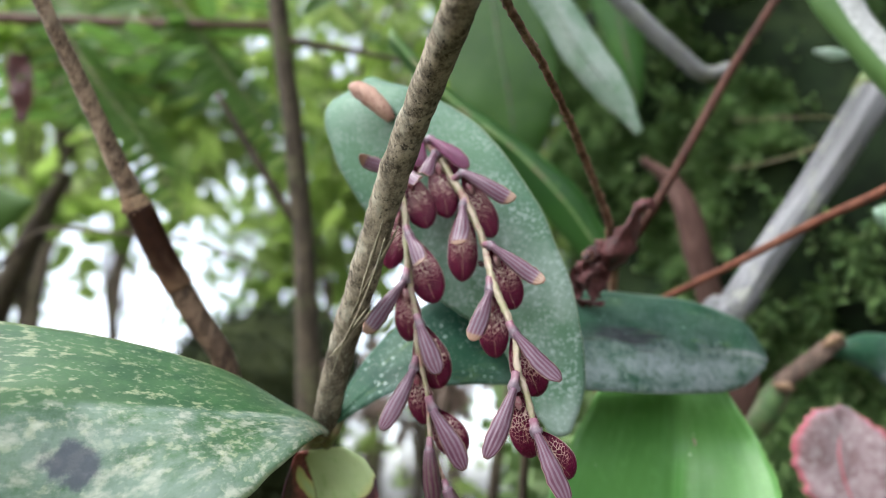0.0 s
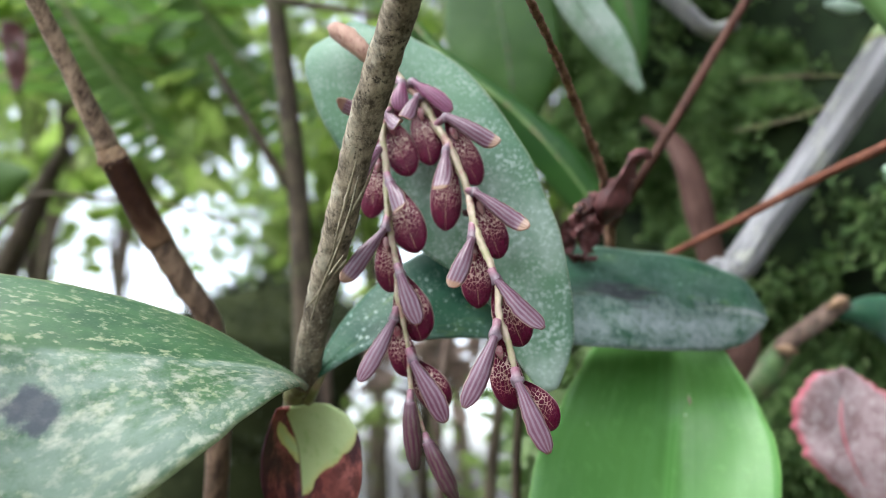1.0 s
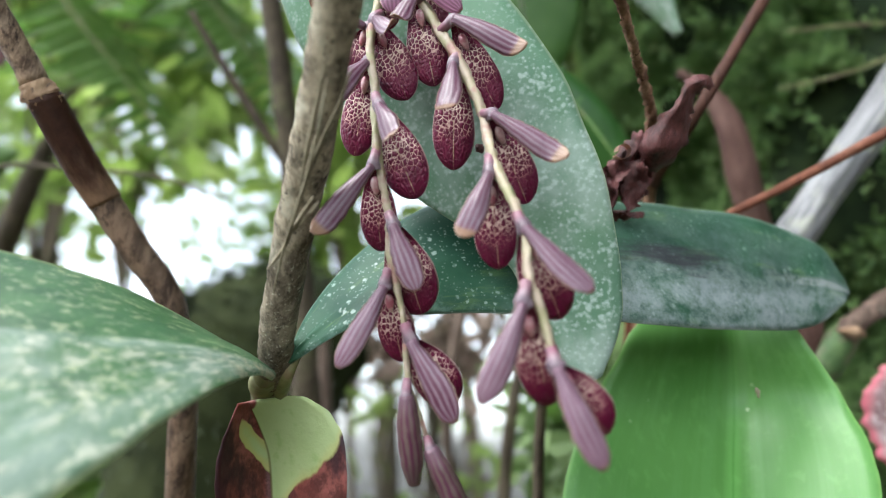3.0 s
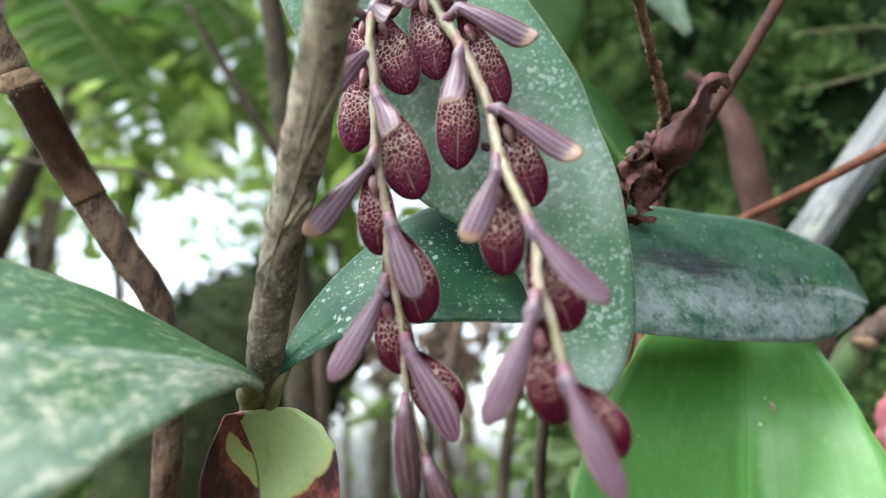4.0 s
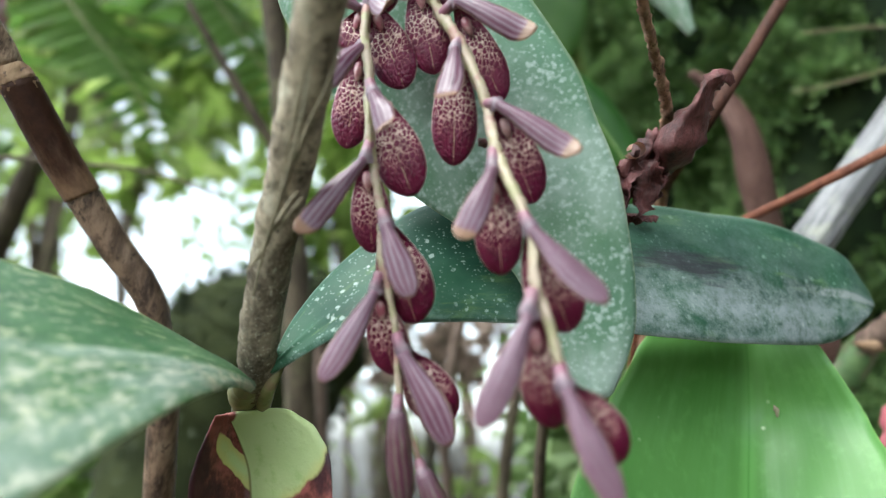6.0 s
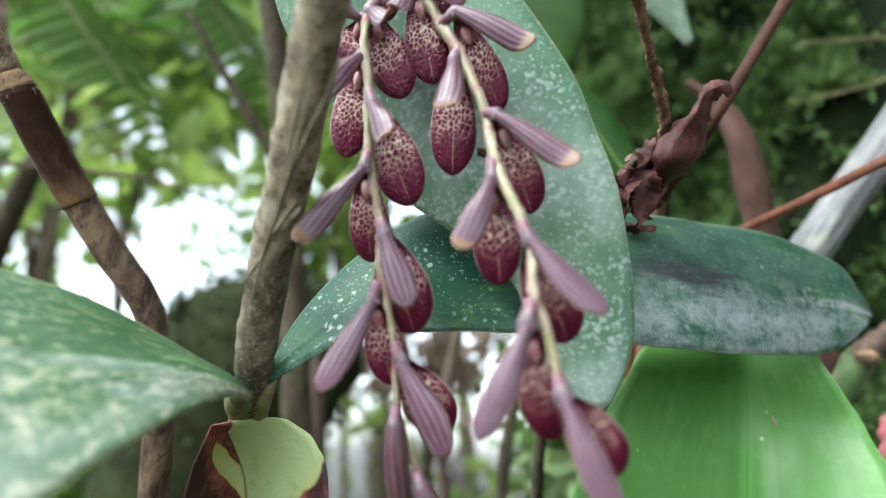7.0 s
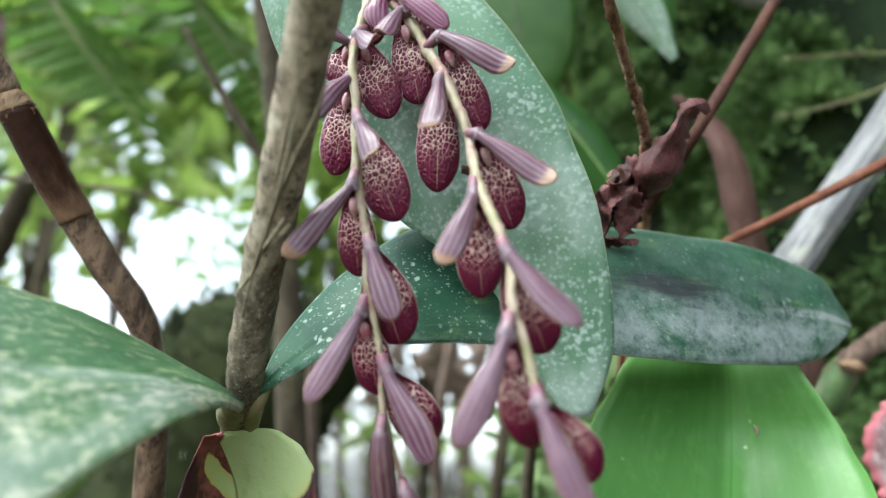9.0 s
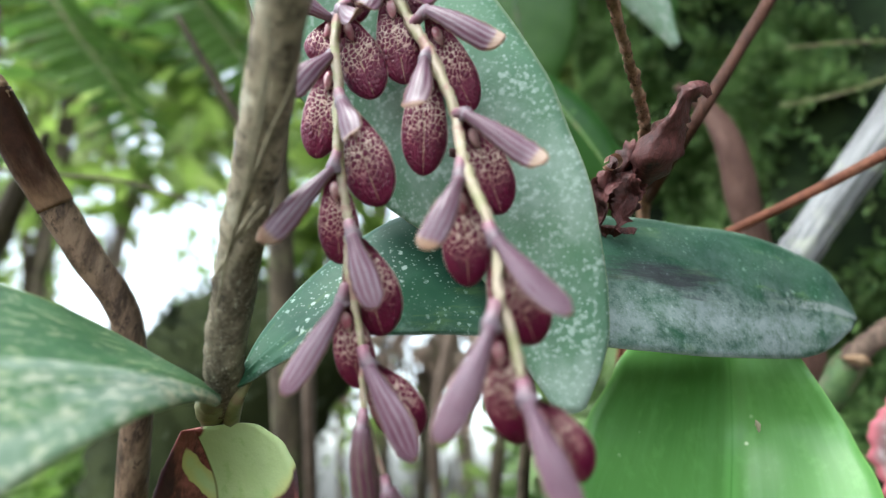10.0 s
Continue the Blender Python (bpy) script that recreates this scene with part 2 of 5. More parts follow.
def mottled_mat():
    """A tough leaf: one half green with scattered cream blotches, the other whitened by painted sky sheen and dust; a
    dark stain.
    """
    n = Nodes("mottled_leaf")
    u, v = n.uv()
    wide = n.place((56, 27, 1), "UV")
    base = n.mix(n.step(n.noise(1.0, 4, 0.6, where=n.place((9, 5, 1), "UV")), 0.35, 0.65), (0.019, 0.066, 0.024), (0.041, 0.102, 0.036))
    base = n.mix(n.step(n.noise(700, 4, 0.6), 0.45, 0.7, 0.0, 0.3), base, (0.06, 0.13, 0.05))
    blots = n.math("ADD", n.math("MULTIPLY", n.noise(1.0, 4, 0.55, where=wide), 0.75), n.math("MULTIPLY", n.noise(0.15, 2, where=wide), 0.25))
    big = n.step(blots, 0.52, 0.64)
    small = scatter_spots(n, wide, 1.6, 0.16, 0.55, 0.14)
    colour = n.mix(n.math("MULTIPLY", small, 0.45), base, (0.25, 0.31, 0.19))
    colour = n.mix(n.math("MULTIPLY", big, 0.6), colour, (0.33, 0.36, 0.21))
    front = n.step(v, 0.485, 0.53)
    cloud = n.math("ADD", n.math("MULTIPLY", n.noise(1.0, 6, 0.62, where=n.place((6, 5, 1), "UV")), 0.7), n.math("MULTIPLY", n.noise(260, 5, 0.7), 0.3))
    # reflected sky is painted into the front half together with its dust
    dust_sheen = n.math("MULTIPLY", front, n.step(cloud, 0.40, 0.60, 0.04, 0.46))
    colour = n.mix(n.math("MULTIPLY", dust_sheen, n.step(v, 0.99, 0.90, 0.45, 1.0)), colour, n.mix(n.noise(300, 4, 0.6), (0.25, 0.325, 0.285), (0.38, 0.425, 0.39)))
    pale = n.step(n.noise(1.0, 5, 0.6, where=n.place((32, 16, 1), "UV")), 0.48, 0.68)
    colour = n.mix(n.math("MULTIPLY", n.math("MULTIPLY", pale, front), 0.5), colour, (0.50, 0.50, 0.40))
    # sandy crumbs where the halves meet at the foot
    sand = n.math("MULTIPLY", n.step(u, 0.34, 0.12), n.step(n.noise(520, 4, 0.7), 0.46, 0.62))
    colour = n.mix(n.math("MULTIPLY", n.math("MULTIPLY", sand, front), 0.8), colour, (0.36, 0.32, 0.22))
    du, dv = n.math("MULTIPLY", n.math("SUBTRACT", u, 0.60), 1 / 0.028), n.math("MULTIPLY", n.math("SUBTRACT", v, 0.68), 1 / 0.06)
    off = n.math("SQRT", n.math("ADD", n.math("MULTIPLY", du, du), n.math("MULTIPLY", dv, dv)))
    off = n.math("ADD", off, n.math("MULTIPLY", n.math("SUBTRACT", n.noise(350, 4, 0.6), 0.5), 2.2))
    colour = n.mix(n.step(off, 1.2, 0.5, 0.0, 0.85), colour, (0.04, 0.042, 0.065))
    edge = n.math("ABSOLUTE", n.math("SUBTRACT", v, 0.5))
    colour = n.mix(n.step(edge, 0.475, 0.497, 0.0, 0.5), colour, (0.24, 0.27, 0.12))
    bump = n.math("ADD", n.noise(900, 4, 0.6), n.math("MULTIPLY", n.math("ADD", dust_sheen, big), 0.3))
    return n.done(colour, n.math("ADD", 0.46, n.math("MULTIPLY", dust_sheen, 0.3)), bump, 0.00012, 0.5, 0.1, (0.10, 0.28, 0.05), coat=0.03, spec=0.25)


def dark_mat():
    """A dark leaf with fine pale dots, a black grimy patch and, towards its tip, a cloudy whitish film of dust and
    painted sky haze.
    """
    n = Nodes("dark_leaf")
    u, v = n.uv()
    base = n.mix(n.step(n.noise(70, 4, 0.6), 0.35, 0.65), (0.011, 0.044, 0.026), (0.024, 0.076, 0.040))
    base = n.mix(n.step(n.noise(1.0, 5, 0.65, where=n.place((9, 5, 1), "UV")), 0.56, 0.68, 0.0, 0.5), base, (0.085, 0.15, 0.045))
    where = n.place((1, 1, 1))
    dots = scatter_spots(n, where, 640, 0.17, 0.5, 0.08)
    fine = scatter_spots(n, where, 1500, 0.2, 0.5, 0.1)
    colour = n.mix(n.math("MULTIPLY", n.math("MAXIMUM", dots, n.math("MULTIPLY", fine, 0.6)), n.math("MULTIPLY", n.step(n.noise(95, 3, 0.6), 0.40, 0.62, 0.12, 1.0), n.step(u, 0.35, 0.6, 0.75, 0.45))), base, (0.30, 0.38, 0.33))
    rim = n.math("MULTIPLY", n.step(v, 0.62, 0.98), n.step(u, 0.45, 0.3))
    colour = n.mix(n.math("MULTIPLY", rim, n.step(n.noise(330, 5, 0.7), 0.42, 0.62, 0.05, 0.4)), colour, (0.20, 0.29, 0.25))
    cloud = n.math("ADD", n.math("MULTIPLY", n.noise(1.0, 6, 0.6, where=n.place((9, 3.2, 1), "UV")), 0.5), n.math("MULTIPLY", n.noise(420, 7, 0.75), 0.5))
    # dust and reflected sky painted as one film, stronger towards the lower edge
    low = n.math("MULTIPLY", n.step(v, 0.34, 0.80, 0.22, 1.0), n.step(u, 0.36, 0.60))
    film = n.math("MULTIPLY", low, n.step(cloud, 0.36, 0.62))
    colour = n.mix(n.math("MULTIPLY", film, 0.62), colour, (0.33, 0.365, 0.375))
    line = n.math("MULTIPLY", n.step(n.math("ABSOLUTE", n.math("SUBTRACT", v, 0.55)), 0.06, 0.02), n.step(u, 0.72, 0.80))
    colour = n.mix(n.math("MULTIPLY", n.math("MULTIPLY", line, n.step(cloud, 0.36, 0.52)), 0.6), colour, (0.33, 0.35, 0.35))
    du, dv = n.math("MULTIPLY", n.math("SUBTRACT", u, 0.59), 1 / 0.085), n.math("MULTIPLY", n.math("SUBTRACT", v, 0.50), 1 / 0.11)
    off = n.math("SQRT", n.math("ADD", n.math("MULTIPLY", du, du), n.math("MULTIPLY", dv, dv)))
    off = n.math("ADD", off, n.math("MULTIPLY", n.math("SUBTRACT", n.noise(1.0, 6, 0.7, where=n.place((10, 9, 1), "UV")), 0.5), 3.4))
    colour = n.mix(n.step(off, 1.15, 0.2, 0.0, 0.8), colour, (0.026, 0.019, 0.030))
    edge = n.math("ABSOLUTE", n.math("SUBTRACT", v, 0.5))
    colour = n.mix(n.step(edge, 0.48, 0.497, 0.0, 0.35), colour, (0.25, 0.30, 0.24))
    bump = n.math("ADD", n.noise(900, 4, 0.6), n.math("MULTIPLY", film, 0.4))
    return n.done(colour, n.math("ADD", 0.42, n.math("MULTIPLY", film, 0.3)), bump, 0.0001, 0.5, 0.06, (0.05, 0.18, 0.06), coat=0.0, spec=0.15)


MOTTLED, DARK = mottled_mat(), dark_mat()
GREYISH = leaf_mat("dusty_leaf", (0.075, 0.155, 0.095), (0.105, 0.20, 0.12), (0.37, 0.45, 0.40), 0.62, 0.0007, (0.36, 0.43, 0.39), 0.7, 0.5, crisp=0.5, grow=0.75, spec=0.25)
SHADY = leaf_mat("shaded_leaf", (0.04, 0.11, 0.022), (0.065, 0.17, 0.03), (0.15, 0.25, 0.08), 0.1, 0.004, (0.2, 0.3, 0.16), 0.1, 0.45, 0.25)
STRAP = leaf_mat("bright_strap", (0.022, 0.075, 0.014), (0.04, 0.115, 0.022), (0.12, 0.25, 0.06), 0.1, 0.004, (0.2, 0.35, 0.16), 0.1, 0.4, 0.35)
BROAD = leaf_mat("broad_leaf", (0.045, 0.105, 0.02), (0.07, 0.15, 0.032), (0.2, 0.3, 0.12), 0.1, 0.004, (0.25, 0.35, 0.2), 0.15, 0.4, 0.35)
PALE = leaf_mat("pale_leaf", (0.16, 0.27, 0.17), (0.20, 0.33, 0.20), (0.52, 0.58, 0.52), 0.62, 0.0016, (0.52, 0.58, 0.54), 0.6, 0.4)


def fresh_mat():
    """A young, clean, satiny leaf with a pale midrib, faint veins along it and a pale rim."""
    n = Nodes("fresh_leaf")
    u, v = n.uv()
    colour = n.mix(n.step(n.noise(40, 3), 0.3, 0.7), (0.060, 0.170, 0.030), (0.086, 0.215, 0.048))
    streak = n.noise(1.0, 4, 0.6, where=n.place((1.2, 14, 1), "UV"))
    colour = n.mix(n.step(streak, 0.4, 0.65, 0.0, 0.5), colour, (0.112, 0.255, 0.072))
    mottle = n.noise(420, 4, 0.6, where=n.place((1, 1, 0.6)))
    colour = n.mix(n.step(mottle, 0.5, 0.7, 0.0, 0.25), colour, (0.17, 0.36, 0.10))
    rib = n.math("ABSOLUTE", n.math("SUBTRACT", v, 0.5))
    colour = n.mix(n.step(rib, 0.010, 0.04, 0.22, 0.0), colour, (0.16, 0.40, 0.09))
    colour = n.mix(n.step(rib, 0.001, 0.006, 0.6, 0.0), colour, (0.03, 0.14, 0.015))
    colour = n.mix(n.step(rib, 0.488, 0.499, 0.0, 0.45), colour, (0.22, 0.42, 0.11))
    speck = n.math("MULTIPLY", n.step(n.cells(230), 0.11, 0.06), n.step(n.noise(60, 2), 0.52, 0.6))
    colour = n.mix(n.math("MULTIPLY", speck, 0.8), colour, (0.55, 0.62, 0.4))
    return n.done(colour, n.math("ADD", 0.40, n.math("MULTIPLY", n.noise(90, 3), 0.2)), n.noise(700, 3), 0.00006, 0.4, 0.12, (0.20, 0.43, 0.07), coat=0.18, spec=0.35)


def dying_mat():
    """A yellow-green leaf with brown dead patches that have a dark edge and a yellow margin."""
    n = Nodes("dying_leaf")
    u, v = n.uv()
    green = n.mix(n.noise(150, 4), (0.36, 0.47, 0.19), (0.47, 0.55, 0.29))
    green = n.mix(n.step(n.noise(420, 4, 0.65), 0.55, 0.72, 0.0, 0.5), green, (0.24, 0.38, 0.12))
    dead = n.mix(n.step(n.noise(330, 5, 0.7), 0.38, 0.62), (0.085, 0.024, 0.020), (0.28, 0.088, 0.076))
    dead = n.mix(n.step(n.noise(190, 4, 0.6), 0.48, 0.6, 0.0, 0.55), dead, (0.16, 0.042, 0.034))
    dead = n.mix(n.step(n.noise(140, 4, 0.6, where=n.place((1, 1.3, 0.7))), 0.44, 0.56, 0.0, 0.85), dead, (0.020, 0.008, 0.014))
    rag = n.math("MULTIPLY", n.math("SUBTRACT", n.noise(150, 3, 0.5), 0.5), 0.6)
    # one half dead but for a small patch beside the fold
    pv, pu = n.math("MULTIPLY", n.math("SUBTRACT", v, 0.43), 5.5), n.math("MULTIPLY", n.math("SUBTRACT", n.math("SUBTRACT", u, 0.38), n.math("MULTIPLY", n.math("SUBTRACT", v, 0.43), 0.7)), 9.5)
    near = n.math("SQRT", n.math("ADD", n.math("MULTIPLY", pv, pv), n.math("MULTIPLY", pu, pu)))
    one = n.step(n.math("ADD", near, n.math("MULTIPLY", rag, 4.2)), 1.15, 1.35)
    # the other half dead only along its end
    far_ = n.math("ADD", n.math("ADD", u, n.math("MULTIPLY", v, 0.5)), n.math("MULTIPLY", rag, 0.45))
    shoulder = n.step(n.math("ADD", n.math("ADD", u, n.math("MULTIPLY", v, 0.12)), n.math("MULTIPLY", rag, 0.1)), 0.125, 0.105)
    two = n.math("MAXIMUM", n.step(far_, 1.01, 1.04), shoulder)
    side = n.step(v, 0.49, 0.51)
    brown = n.math("ADD", n.math("MULTIPLY", one, n.math("SUBTRACT", 1.0, side)), n.math("MULTIPLY", two, side))
    margin = n.math("ADD", n.math("MULTIPLY", n.step(far_, 0.95, 1.06), side), n.math("MULTIPLY", n.step(n.math("ADD", near, n.math("MULTIPLY", rag, 4.2)), 0.3, 1.2), n.math("SUBTRACT", 1.0, side)))
    colour = n.mix(n.math("MULTIPLY", margin, 0.7), green, (0.50, 0.42, 0.13))
    colour = n.mix(brown, colour, dead)
    crease = n.step(n.math("ABSOLUTE", n.math("SUBTRACT", v, 0.5)), 0.0, 0.018, 0.8, 0.0)
    colour = n.mix(crease, colour, (0.10, 0.07, 0.03))
    bump = n.math("ADD", n.noise(500, 5, 0.65), n.math("MULTIPLY", brown, -0.4))
    return n.done(colour, n.math("SUBTRACT", 0.5, n.math("MULTIPLY", brown, 0.15)), bump, 0.00025, 0.7, 0.15, n.mix(brown, (0.45, 0.55, 0.14), (0.12, 0.03, 0.015)), coat=0.05, spec=0.22)


FRESH, DYING = fresh_mat(), dying_mat()


def bark_mat(name, dark, light, fleck, scale=1.0, along=(1, 1, 0.25), lichen=(0.42, 0.42, 0.33), lichen_amount=0.5, rough=0.85, turn=None):
    """Rough bark with long grain, lichen and pits; past turn along it the bark is older and darker."""
    n = Nodes(name)
    where = n.place(along)
    colour = n.mix(n.step(n.noise(420 * scale, 6, 0.65, where=where), 0.32, 0.68), dark, light)
    colour = n.mix(n.math("MULTIPLY", n.step(n.noise(170 * scale, 4, 0.6), 0.52, 0.68), lichen_amount), colour, lichen)
    colour = n.mix(n.step(n.noise(330 * scale, 4, 0.6, where=n.place((1, 1, 0.09))), 0.5, 0.62, 0.0, 0.6), colour, dark)
    colour = n.mix(n.step(n.noise(2300 * scale, 4, 0.7, where=where), 0.45, 0.68, 0.0, 0.55), colour, light)
    colour = n.mix(n.step(n.noise(1900 * scale, 4, 0.7, where=where), 0.53, 0.7, 0.0, 0.6), colour, dark)
    pits = n.math("MULTIPLY", n.step(n.noise(1500 * scale, 4, 0.65, where=n.place((1, 1, 0.45))), 0.55, 0.64), n.step(n.noise(260 * scale, 3), 0.42, 0.56))
    colour = n.mix(n.math("MULTIPLY", pits, 0.8), colour, fleck)
    if turn:
        u, v = n.uv()
        old = n.step(n.math("ADD", u, n.math("MULTIPLY", n.math("SUBTRACT", n.noise(150, 4, 0.6), 0.5), 0.16)), turn, turn + 0.06, 0.0, 0.5)
        colour = n.mix(old, colour, n.mix(n.step(n.noise(2000, 3), 0.6, 0.68), dark, lichen))
    bump = n.math("ADD", n.noise(600 * scale, 7, 0.7, where=where), n.math("MULTIPLY", n.noise(2400 * scale, 3), 0.35))
    return n.done(colour, rough, bump, 0.0006, 0.8, spec=0.25)


TWIG = bark_mat("twig_bark", (0.055, 0.042, 0.027), (0.42, 0.35, 0.25), (0.010, 0.009, 0.007), lichen=(0.42, 0.40, 0.31), lichen_amount=0.6, turn=0.37)
FIBRE = bark_mat("dry_fibre", (0.15, 0.125, 0.08), (0.29, 0.25, 0.17), (0.08, 0.06, 0.04))
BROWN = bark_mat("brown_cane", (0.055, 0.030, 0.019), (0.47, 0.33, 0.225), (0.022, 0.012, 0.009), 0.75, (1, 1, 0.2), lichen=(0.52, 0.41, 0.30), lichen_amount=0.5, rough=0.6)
# a darker copy of the brown cane bark, for the length below the joint
DARK_CANE = bark_mat("dark_cane", (0.035, 0.02, 0.013), (0.22, 0.145, 0.095), (0.018, 0.01, 0.008), 0.75, (1, 1, 0.2), lichen=(0.27, 0.2, 0.14), lichen_amount=0.5, rough=0.6)
COLLAR = bark_mat("papery_collar", (0.16, 0.09, 0.05), (0.34, 0.23, 0.14), (0.04, 0.025, 0.018), 0.8, rough=0.7, lichen_amount=0.15)
SCALY = bark_mat("scaly_twig", (0.10, 0.048, 0.03), (0.34, 0.19, 0.12), (0.03, 0.016, 0.010), 1.3, lichen=(0.44, 0.33, 0.22), lichen_amount=0.45)
RUSTY = bark_mat("rusty_stem", (0.09, 0.028, 0.014), (0.17, 0.060, 0.032), (0.04, 0.014, 0.009), 1.0, lichen=(0.26, 0.12, 0.07), lichen_amount=0.35, rough=0.6)
MAUVE = bark_mat("mauve_stem", (0.034, 0.012, 0.007), (0.070, 0.027, 0.016), (0.024, 0.009, 0.006), 0.5, lichen=(0.095, 0.04, 0.025), lichen_amount=0.3, rough=0.75)
PINK_WOOD = bark_mat("pinkish_wood", (0.08, 0.055, 0.042), (0.16, 0.115, 0.09), (0.05, 0.033, 0.026), 0.4, lichen=(0.20, 0.16, 0.125), lichen_amount=0.4, rough=0.7)
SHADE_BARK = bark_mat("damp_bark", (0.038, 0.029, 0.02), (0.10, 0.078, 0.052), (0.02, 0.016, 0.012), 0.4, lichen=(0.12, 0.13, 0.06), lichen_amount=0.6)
DRIED = bark_mat("dried_leaf", (0.030, 0.009, 0.008), (0.125, 0.044, 0.042), (0.014, 0.006, 0.006), 0.8, (1, 1, 0.5), (0.19, 0.085, 0.09), 0.6, 0.42)
SHEATH = bark_mat("dry_sheath", (0.30, 0.165, 0.12), (0.44, 0.28, 0.21), (0.2, 0.1, 0.07), 0.6, lichen=(0.55, 0.42, 0.32), lichen_amount=0.4, rough=0.6)
DEAD_PINK = bark_mat("withered_strap", (0.07, 0.034, 0.026), (0.125, 0.068, 0.053), (0.075, 0.036, 0.031), 0.4, lichen=(0.16, 0.098, 0.078), lichen_amount=0.4, rough=0.7)


def pale_cane_mat(name, a=(0.085, 0.085, 0.085), b=(0.215, 0.21, 0.215)):
    """A whitish skin with long grey fibres on an old cane."""
    n = Nodes(name)
    u, v = n.uv()
    fibres = n.noise(9, 5, 0.7, where=n.place((0.3, 1.8, 1), "UV"))
    colour = n.mix(n.step(fibres, 0.42, 0.60), a, b)
    colour = n.mix(n.math("MULTIPLY", n.step(n.noise(120, 4, 0.6), 0.5, 0.7), 0.5), colour, (0.28, 0.29, 0.21))
    return n.done(colour, 0.6, n.math("ADD", fibres, n.noise(700, 4)), 0.0004, 0.6)


def burnt_mat():
    """A scorched joint: black under the collar, fading along long streaks into brown."""
    n = Nodes("burnt_joint")
    u, v = n.uv()
    runs = n.noise(1.0, 5, 0.65, where=n.place((2.5, 9, 1), "UV"))
    fade = n.step(n.math("ADD", u, n.math("MULTIPLY", n.math("SUBTRACT", runs, 0.5), 1.3)), 0.3, 1.15)
    colour = n.mix(n.noise(600, 5, 0.65), (0.008, 0.004, 0.003), (0.055, 0.022, 0.012))
    colour = n.mix(fade, colour, n.mix(n.noise(350, 5, 0.65), (0.06, 0.032, 0.018), (0.27, 0.165, 0.10)))
    return n.done(colour, 0.6, n.noise(800, 5), 0.0003, 0.6, spec=0.12)


SCORCHED = burnt_mat()
CANE_PALE = pale_cane_mat("pale_cane")
STEM_WHITE = pale_cane_mat("whitish_stem", (0.10, 0.10, 0.095), (0.25, 0.25, 0.25))


def stripe_mat(name, tip, count=4.4, skin_a=(0.145, 0.088, 0.118), skin_b=(0.26, 0.175, 0.21), rim_amount=0.75):
    """A dorsal sepal: pinkish skin with five long maroon stripes and a tan tip and rim."""
    n = Nodes(name)
    u, v = n.uv()
    wob = n.math("MULTIPLY", n.math("SUBTRACT", n.noise(420, 4), 0.5), 0.11)
    bars = n.math("COSINE", n.math("MULTIPLY", n.math("ADD", n.math("SUBTRACT", v, 0.5), wob), 2 * math.pi * count))
    bars = n.math("MULTIPLY", n.step(bars, -0.55, 0.5), n.step(n.noise(260, 4, 0.6), 0.25, 0.6, 0.6, 1.0))
    skin = n.mix(n.noise(900, 3), skin_a, skin_b)
    colour = n.mix(n.math("MULTIPLY", bars, 0.93), skin, (0.075, 0.014, 0.042))
    base = n.step(u, 0.22, 0.02)
    colour = n.mix(n.math("MULTIPLY", base, 0.7), colour, (0.13, 0.07, 0.10))
    rim = n.math("ABSOLUTE", n.math("SUBTRACT", v, 0.5))
    colour = n.mix(n.step(rim, 0.44, 0.485, 0.0, rim_amount), colour, (0.42, 0.31, 0.23))
    colour = n.mix(n.step(n.math("ADD", u, n.math("MULTIPLY", n.math("SUBTRACT", n.noise(700, 2), 0.5), 0.1)), tip, tip + 0.07), colour, n.mix(0.85, colour, (0.28, 0.17, 0.10)))
    return n.done(colour, 0.33, n.math("ADD", n.math("MULTIPLY", bars, -0.5), n.math("MULTIPLY", n.noise(3000, 3), 0.5)), 0.00012, 0.5, 0.18, (0.45, 0.16, 0.2), coat=0.05, spec=0.4)


STRIPED, STRIPED_TAN = stripe_mat("striped_sepal", 0.95), stripe_mat("striped_sepal_tan_tip", 0.81)


